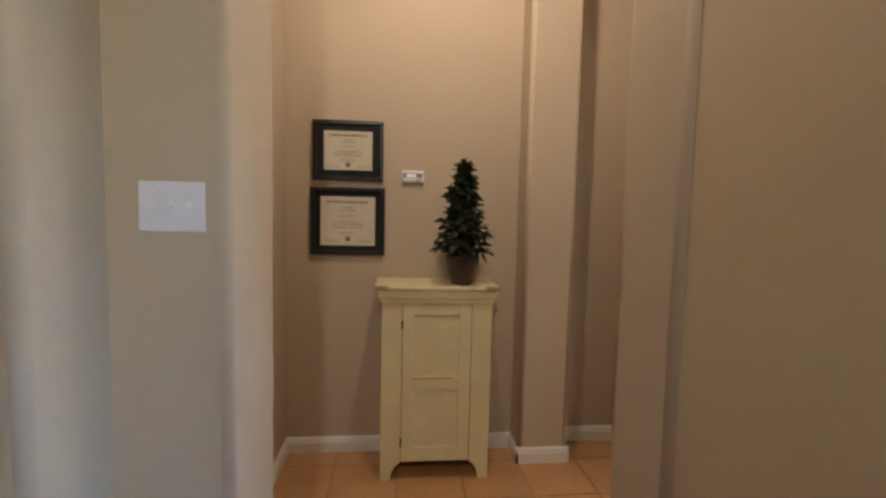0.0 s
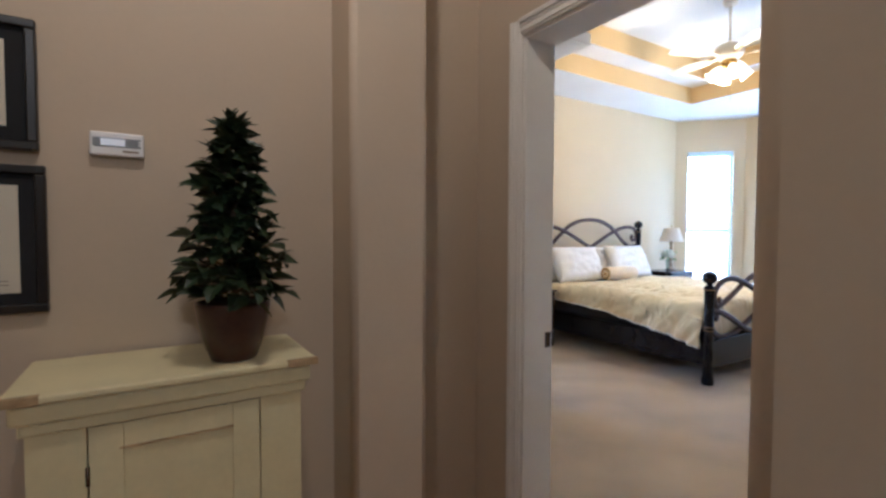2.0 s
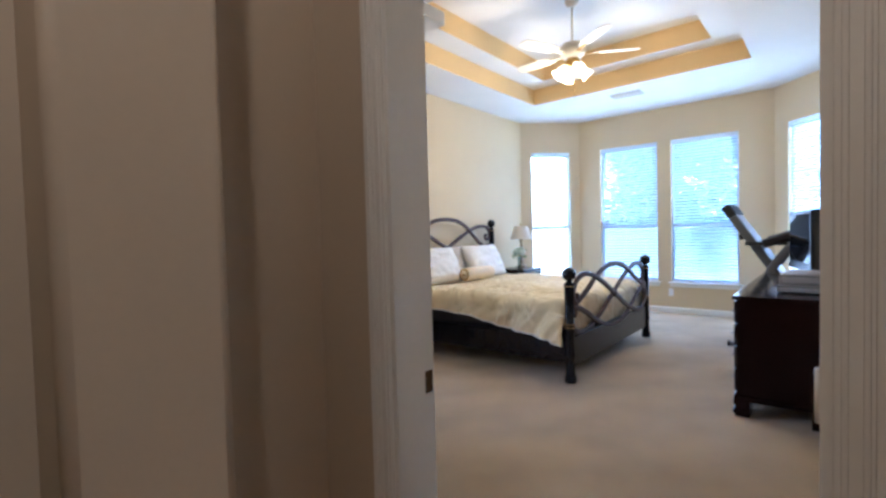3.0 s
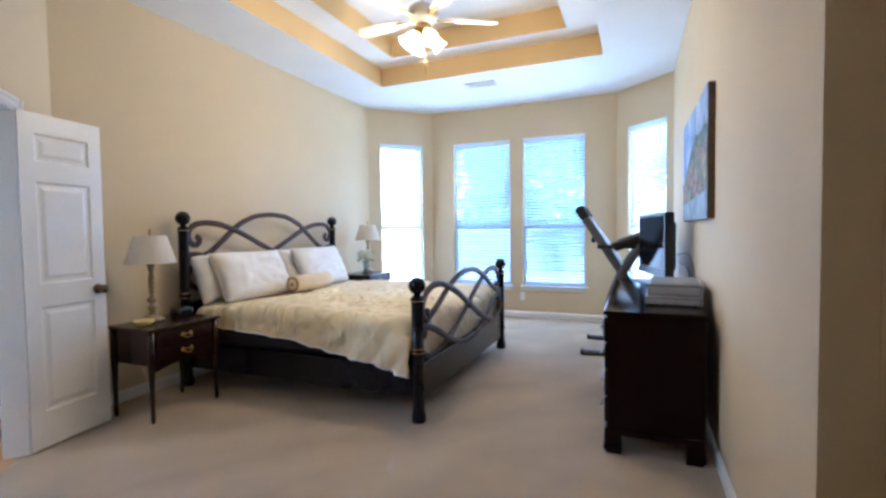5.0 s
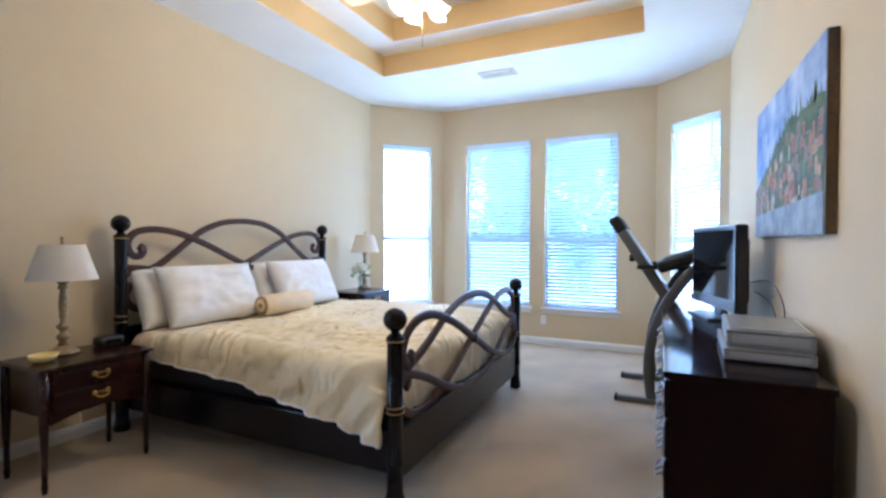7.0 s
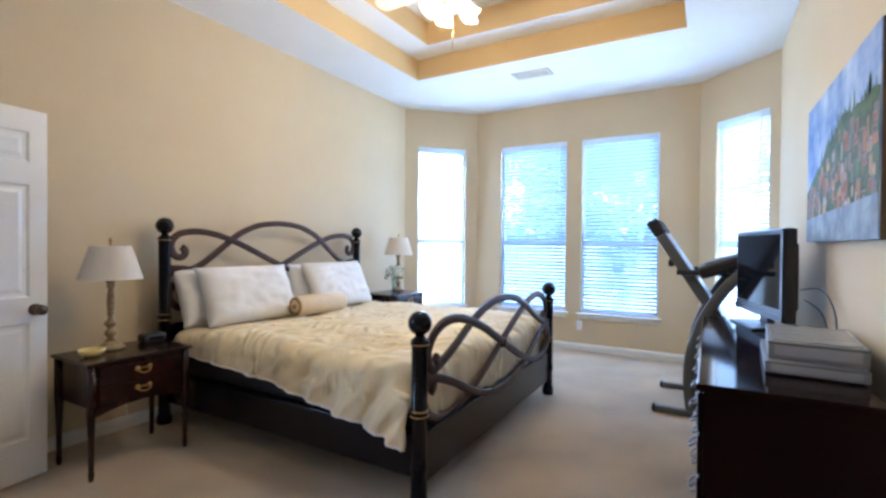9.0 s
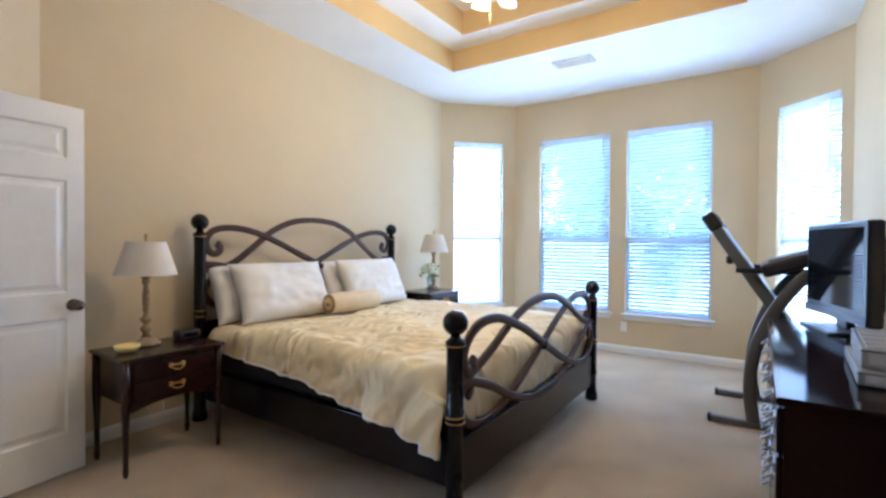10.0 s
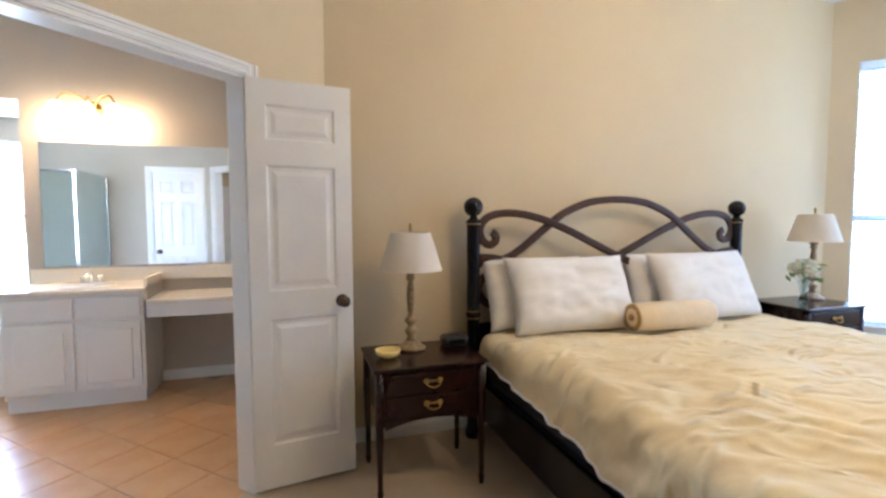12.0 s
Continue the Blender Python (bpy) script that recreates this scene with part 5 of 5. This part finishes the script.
for sx in (-1, 1):
    bm = B()
    o, i = sx * CW, sx * (CW - 0.1)
    f = sx * (CW - 0.052)
    g = sx * (CW - 0.058)
    pts = [(o, 0), (f, 0), (g, 0.045), (sx * (CW - 0.075), 0.075), (i, 0.095), (i, CH - 0.088), (o, CH - 0.088)]
    fr = [bm.verts.new((x, -CD, z)) for x, z in pts]
    bk = [bm.verts.new((x, -CD + 0.018, z)) for x, z in pts]
    bm.faces.new(fr)
    bm.faces.new(bk[::-1])
    for k in range(len(pts)):
        j = (k + 1) % len(pts)
        bm.faces.new((fr[k], bk[k], bk[j], fr[j]))
    part("stile", bm, CREAM, cab)
cd = part("door", B(), CREAM, cab)
DX, DZ0, DZ1 = CW - 0.103, 0.098, CH - 0.092
for (a, b, c, d) in ((-DX, -DX + 0.062, DZ0, DZ1), (DX - 0.062, DX, DZ0, DZ1), (-DX + 0.062, DX - 0.062, DZ0, DZ0 + 0.075), (-DX + 0.062, DX - 0.062, DZ1 - 0.06, DZ1), (-DX + 0.062, DX - 0.062, 0.47, 0.535)):
    part("door_rail", box(B(), a, b, -CD - 0.002, -CD + 0.016, c, d, bevel=0.002), CREAM, cd)
for c, d in ((DZ0 + 0.075, 0.47), (0.535, DZ1 - 0.06)):
    part("panel", box(B(), -DX + 0.062, DX - 0.062, -CD + 0.005, -CD + 0.012, c, d), CREAM, cd)
part("worn_rail", box(B(), -DX + 0.05, DX - 0.09, -CD - 0.003, -CD - 0.0015, 0.527, 0.533), CREAMWORN, cd)
part("worn_rail", box(B(), -DX + 0.055, DX - 0.06, -CD - 0.003, -CD - 0.0015, DZ1 - 0.058, DZ1 - 0.053), CREAMWORN, cd)
for z in (0.2, 0.8):
    part("hinge", tube(B(), [Vector((-DX - 0.002, -CD - 0.003, z - 0.02)), Vector((-DX - 0.002, -CD - 0.003, z + 0.02))], 0.004, 7), BRONZEKNOB, cab)

plant = thing("potted_plant", (1.29, 3.11, CH), "cone-shaped artificial ivy topiary in a brown pot", "plant")
part("pot", lathe(B(), [(0.05, 0), (0.055, 0.004), (0.071, 0.05), (0.085, 0.105), (0.089, 0.135), (0.0895, 0.146), (0.084, 0.149), (0.08, 0.135), (0.02, 0.13)], n=30), POT, plant)
part("soil", lathe(B(), [(0.003, 0.13), (0.079, 0.131), (0.075, 0.14), (0.003, 0.144)], n=20), SOIL, plant)
part("stem", tube(B(), smooth_line([(0, 0, 0.1), (0.006, 0, 0.3), (-0.004, 0.004, 0.5), (0.004, 0, 0.61)]), 0.006, 7), STEM, plant)
rng = random.Random(11)
bm, bw = B(), B()
LEAFLINE = [(0, 0), (0.3, 0.42), (0.75, 0.6), (1.25, 0.4), (1.9, 0.0)]


def leaf(c, q, L):
    """One pointed leaf, folded along its midrib and arching over."""
    mid = [bm.verts.new(c + q @ Vector((x * L, 0, -0.12 * L * x * x))) for x, w in LEAFLINE]
    for s in (1, -1):
        ed = [bm.verts.new(c + q @ Vector((x * L, s * w * L, 0.16 * L * w * 2 - 0.12 * L * x * x))) for x, w in LEAFLINE[1:4]]
        bm.faces.new((mid[0], mid[1], ed[0]))
        bm.faces.new((mid[1], mid[2], ed[1], ed[0]))
        bm.faces.new((mid[2], mid[3], ed[2], ed[1]))
        bm.faces.new((mid[3], mid[4], ed[2]))


for k in range(62):
    h = (k + 0.5) / 62
    a = k * 2.4 + rng.uniform(-0.3, 0.3)
    z = 0.165 + 0.43 * h ** 1.05
    rad = (0.122 * (1 - h) ** 0.85 + 0.018) * rng.uniform(0.6, 1.12)
    tip = Vector((rad * math.cos(a), rad * math.sin(a), z + 0.012))
    tube(bw, [Vector((0, 0, z - 0.03)), tip], 0.0022, 4)
    for j in range(9):
        u = rng.uniform(0.25, 1.0)
        c = Vector((tip.x * u, tip.y * u, z - 0.03 * (1 - u) + rng.uniform(-0.012, 0.012)))
        q = Euler((rng.uniform(-0.8, 0.8), rng.uniform(-0.75, 0.7) - 0.35 * h, a + rng.uniform(-1.3, 1.3))).to_matrix()
        leaf(c, q, rng.uniform(0.022, 0.04) * (1.1 - 0.2 * h))
for k in range(9):
    q = Euler((0, -1.25 + rng.uniform(-0.25, 0.35), k * 2.4)).to_matrix()
    leaf(Vector((0.004 * math.cos(k), 0.004 * math.sin(k), 0.575 + 0.004 * k)), q, 0.024)
tagged(part("leaf", bm, LEAF, plant), kind="stuff")
part("twig", bw, STEM, plant)


def picture(name, m, w, h, fw, mat_w, label, mould=BLACKFRAME, inner=PAPER, lines=True, category="picture"):
    """A framed picture hung flat; m puts its middle on the wall, with y out of the wall behind it."""
    p = thing(name, (0, 0, 0), label, category)
    p.matrix_world = m
    for nm, q in (("moulding", (-w / 2, w / 2, h / 2 - fw, h / 2)), ("moulding", (-w / 2, w / 2, -h / 2, -h / 2 + fw)), ("moulding", (-w / 2, -w / 2 + fw, -h / 2 + fw, h / 2 - fw)), ("moulding", (w / 2 - fw, w / 2, -h / 2 + fw, h / 2 - fw))):
        part(nm, box(B(), q[0], q[1], -0.024, -0.001, q[2], q[3], bevel=0.004), mould, p)
    part("mat", box(B(), -w / 2 + fw, w / 2 - fw, -0.012, -0.004, -h / 2 + fw, h / 2 - fw), MATBOARD, p)
    a, b = w / 2 - fw - mat_w, h / 2 - fw - mat_w * 0.9
    sheet = part("sheet", box(B(), -a, a, -0.0135, -0.0121, -b, b), inner, p)
    if lines:
        rng = random.Random(int(w * 1000))
        bm = B()
        z = b * 0.78
        widths = [0.78, 0, 0.2, 0.34, 0, 0.3, 0, 0.5, 0.62, 0.56, 0, 0.3]
        for k, u in enumerate(widths):
            if u:
                hh = 0.0065 if k == 0 else 0.0022
                n = max(3, int(u * 16))
                for i in range(n):
                    x0 = -a * u + 2 * a * u * i / n
                    box(bm, x0, x0 + 2 * a * u / n * rng.uniform(0.55, 0.9), -0.0141, -0.0136, z - hh, z + hh)
            z -= b * 0.115
        for s in (-1, 1):
            for j in range(2):
                box(bm, s * a * 0.62 - 0.035, s * a * 0.62 + 0.035, -0.0141, -0.0136, -b * 0.78 - j * 0.01, -b * 0.78 - j * 0.01 + 0.002)
        lathe(bm, [(0.002, -0.0004), (0.014, -0.0004), (0.014, 0.0004), (0.002, 0.0004)], n=16, m=pose(0, -0.0139, -b * 0.72, 90))
        part("lettering", bm, INK, p)
    g = part("glass", box(B(), -w / 2 + fw, w / 2 - fw, -0.0175, -0.016, -h / 2 + fw, h / 2 - fw), GLASS, p)
    g.visible_shadow = False
    return p


picture("diploma", pose((0.501 + 0.879) / 2, 3.35, (1.84 + 1.521) / 2), 0.378, 0.32, 0.022, 0.038, "black-framed diploma with cream parchment", category="diploma")
picture("diploma", pose((0.491 + 0.89) / 2, 3.35, (1.485 + 1.118) / 2), 0.40, 0.367, 0.022, 0.032, "larger black-framed diploma with cream parchment", category="diploma")
ART = material("dark_floral_print", (0.10, 0.05, 0.03), 0.5, vary=0.8, scale=9, second=(0.015, 0.02, 0.012), bump=0)
picture("framed_print", pose(0.36, 2.56, 1.92, 0, 0, 90), 0.5, 0.54, 0.022, 0.045, "dark floral print in a gilt frame", GILT, ART, False)
picture("framed_document", pose(0.36, 2.64, 1.425, 0, 0, 90), 0.44, 0.285, 0.02, 0.045, "framed document with dark brown moulding", material("dark_red_moulding", (0.03, 0.012, 0.01), 0.35), PAPER, True)

th = thing("thermostat", (1.04, 3.35, 1.553), "white wall thermostat with lit display", "thermostat")
part("case", box(B(), -0.06, 0.06, -0.024, -0.0005, -0.031, 0.031, bevel=0.005), ALMOND, th)
part("fascia", box(B(), -0.053, 0.053, -0.0252, -0.0235, -0.008, 0.016, bevel=0.0006), DISPLAYGREY, th, "grey fascia round the display")
part("display", box(B(), -0.036, 0.018, -0.0262, -0.0248, -0.005, 0.013), LCD, th, "pale lit display")
for k in range(2):
    part("button", box(B(), 0.047, 0.054, -0.0265, -0.0248, -0.002 + 0.008 * k, 0.003 + 0.008 * k, bevel=0.001), ALMOND, th)
part("lettering", box(B(), 0.012, 0.048, -0.0250, -0.0238, -0.021, -0.016), INK, th)
sw = thing("light_switch", (0.512, 1.75, 1.352), "white three-gang toggle switch plate", "switch")
part("plate", box(B(), -0.0635, 0.0635, -0.006, -0.0005, -0.05, 0.05, bevel=0.0025), ALMOND, sw)
for k in (-1, 0, 1):
    t = part("toggle", box(B(), -0.004, 0.004, -0.016, -0.004, -0.007, 0.007, bevel=0.0015, m=pose(k * 0.035, 0, 0.0, -18)), ALMOND, sw)
    for z in (-0.03, 0.03):
        part("screw", lathe(B(), [(0.0005, 0), (0.003, 0.0002), (0.003, 0.001), (0.0005, 0.0014)], n=10, m=pose(k * 0.035, -0.006, z, 90)), ALMOND, t)
can = thing("recessed_light", (1.2, 2.32, 3.05), "round lit recessed ceiling light, out of view in the hall", "ceiling light", "recessed hall lights")
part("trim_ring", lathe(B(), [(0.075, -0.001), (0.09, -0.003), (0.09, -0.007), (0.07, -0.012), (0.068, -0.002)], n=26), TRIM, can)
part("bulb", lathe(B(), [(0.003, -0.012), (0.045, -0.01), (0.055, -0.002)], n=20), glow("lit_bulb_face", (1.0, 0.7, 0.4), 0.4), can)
# second fixture, added out of view to go with the hall fill spot
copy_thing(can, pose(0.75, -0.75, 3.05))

# ---- bathroom ----
van = thing("vanity_cabinet", (2.625, 7.715, 0), "white two-door vanity cabinet with moulded doors", "vanity")
VW = 0.435
part("body", box(B(), -VW, VW, -0.22, 0.262, 0.1, 0.835), VANITY, van)
part("toe_kick", box(B(), -VW + 0.01, VW - 0.01, -0.2, 0.26, 0.0, 0.1), VANITY, van)
for sx in (-1, 1):
    a, b = sorted((sx * 0.01, sx * (VW - 0.02)))
    for nm, c, d in (("door", 0.13, 0.63), ("drawer_front", 0.66, 0.81)):
        bm = B()
        box(bm, a, b, -0.24, -0.2205, c, d, bevel=0.004)
        q = part(nm, bm, VANITY, van)
        if nm == "door":
            bm = B()
            ring_w = 0.055
            box(bm, a + ring_w, b - ring_w, -0.246, -0.2395, c + ring_w, d - ring_w, bevel=0.006)
            part("panel", bm, VANITY, q)
ct = thing("countertop", (2.625, 7.715, 0.835), "cream cultured-marble vanity top with basin", "countertop")
part("slab", box(B(), -VW - 0.02, VW + 0.02, -0.25, 0.263, 0, 0.035, bevel=0.008), MARBLE, ct)
part("backsplash", box(B(), -VW - 0.02, 1.58, 0.245, 0.2635, 0.036, 0.15, bevel=0.003), MARBLE, ct)
part("side_splash", box(B(), VW + 0.0, VW + 0.02, -0.2, 0.244, -0.07, 0.1, bevel=0.003), MARBLE, ct)
part("basin", lathe(B(), [(0.16, 0.03), (0.185, 0.037), (0.19, 0.039), (0.15, 0.039), (0.1, 0.037), (0.003, 0.0365)], (0, -0.02, 0), 28), PORCELAIN, ct)
ml = thing("makeup_counter", (3.63, 7.715, 0.64), "low cream makeup counter with white apron", "countertop")
part("slab", box(B(), -0.549, 0.56, -0.25, 0.263, 0.105, 0.135, bevel=0.006), MARBLE, ml)
part("apron", box(B(), -0.549, 0.56, -0.235, -0.215, 0.0, 0.105, bevel=0.002), VANITY, ml)
faucet = thing("faucet", (2.6, 7.89, 0.87), "chrome two-handle basin faucet", "faucet")
part("base", box(B(), -0.08, 0.08, -0.025, 0.025, 0, 0.015, bevel=0.005), CHROME, faucet)
part("spout", tube(B(), smooth_line([(0, 0, 0.01), (0, -0.01, 0.07), (0, -0.06, 0.085), (0, -0.11, 0.06)]), 0.011, 9), CHROME, faucet)
for sx in (-1, 1):
    part("handle", lathe(B(), [(0.012, 0.01), (0.01, 0.035), (0.022, 0.045), (0.02, 0.06), (0.004, 0.064)], (sx * 0.06, 0, 0), 14), CHROME, faucet)
mr = structure("mirror", box(B(), 2.262, 4.1, 7.973, 7.9795, 1.0, 1.985), mirror, "large frameless bathroom wall mirror", "mirror")
vl = thing("vanity_light", (2.645, 7.98, 2.25), "brass three-light vanity fixture with lit shades", "wall light")
part("plate", lathe(B(), [(0.004, 0), (0.06, 0), (0.06, 0.012), (0.03, 0.02), (0.004, 0.022)], n=24, m=pose(0, 0, 0, 90)), BRASS, vl)
for k in (-1, 0, 1):
    arm = part("arm", tube(B(), smooth_line([(0, -0.02, 0), (k * 0.06, -0.08, 0.08), (k * 0.15, -0.14, 0.09), (k * 0.195, -0.17, 0.02)] if k else [(0, -0.02, 0), (0, -0.09, 0.07), (0, -0.15, 0.06), (0, -0.17, 0.02)]), 0.007, 8), BRASS, vl)
    part("glass_shade", lathe(B(), [(0.02, 0.02), (0.04, 0.005), (0.055, -0.03), (0.062, -0.075), (0.058, -0.076), (0.05, -0.03), (0.004, 0.0)], (k * 0.195, -0.17, 0), 22), VANITYGLASS, arm, "lit frosted shade")
tub = thing("bathtub_deck", (0.9, 8.33, 0), "white bathtub deck below the bathroom window", "bathtub")
part("deck", box(B(), -1.24, 1.24, -0.4, 0.44, 0, 0.52, bevel=0.01), PORCELAIN, tub)
bw1 = structure("window_5", B(), VINYL, "bright bathroom window above the tub", "window")
for q in ((0.645, 0.675, 0.72, 2.1), (1.995, 2.025, 0.72, 2.1), (0.675, 1.995, 0.72, 0.75), (0.675, 1.995, 2.07, 2.1), (0.675, 1.995, 1.39, 1.43)):
    part("window_frame", box(B(), q[0], q[1], 8.82, 8.88, q[2], q[3], bevel=0.003), VINYL, bw1)
sho = thing("shower_enclosure", (1.35, 5.62, 0), "framed glass shower enclosure with chrome edges", "shower")
for (a, b, c, d) in ((-0.45, -0.42, 0.47, 0.5), (0.42, 0.45, 0.47, 0.5), (0.42, 0.45, -0.47, -0.44)):
    part("post", box(B(), a, b, c, d, 0.08, 1.95, bevel=0.003), CHROME, sho)
for (a, b, c, d, z) in ((-0.42, 0.42, 0.47, 0.5, 1.92), (0.42, 0.45, -0.44, 0.47, 1.92), (-0.42, 0.42, 0.47, 0.5, 0.08), (0.42, 0.45, -0.44, 0.47, 0.08)):
    part("rail", box(B(), a, b, c, d, z, z + 0.03, bevel=0.003), CHROME, sho)
part("glass_panel", box(B(), -0.42, 0.42, 0.483, 0.489, 0.11, 1.92), SHOWERGLASS, sho)
part("glass_panel", box(B(), 0.433, 0.439, -0.44, 0.47, 0.11, 1.92), SHOWERGLASS, sho)
part("curb", box(B(), -0.48, 0.48, -0.48, 0.53, 0, 0.08, bevel=0.01), PORCELAIN, sho)
structure("shower_tiling", box(B(), 0.3, 1.84, 5.105, 5.118, 0.1, 2.2), SHOWERTILE, "tan tiled shower wall", "tiling")

# ---- floor tiles ----
hall_floor = bpy.data.objects["floor_hall"]
bath_floor = bpy.data.objects["floor_bath"]


def tile_mesh(s):
    bm = B()
    box(bm, -s / 2, s / 2, -s / 2, s / 2, -0.008, 0.0, bevel=0.002)
    return mesh(bm, "tile", TILE)


tm1, tm2 = tile_mesh(0.324), tile_mesh(0.324)
for i in range(-1, 8):
    for j in range(1, 9):
        x, y = 0.17 + i * 0.33 - 0.02, 0.72 + j * 0.33
        if -0.2 < x < 2.3 and y < 3.4:
            t = new("tile", tm1)
            t.parent = hall_floor
            t.matrix_world = pose(x, y, RNG.uniform(-0.0006, 0.0006), 0, 0, 0)
for i in range(-9, 10):
    for j in range(-9, 10):
        x, y = 3.0 + (i - j) * 0.33 * R2, 6.7 + (i + j) * 0.33 * R2
        if 1.0 < x < 4.15 and 5.2 < y < 7.95 and (y - x) > 2.25:
            t = new("tile", tm2)
            t.parent = bath_floor
            t.matrix_world = pose(x, y, RNG.uniform(-0.0006, 0.0006), 0, 0, 45)
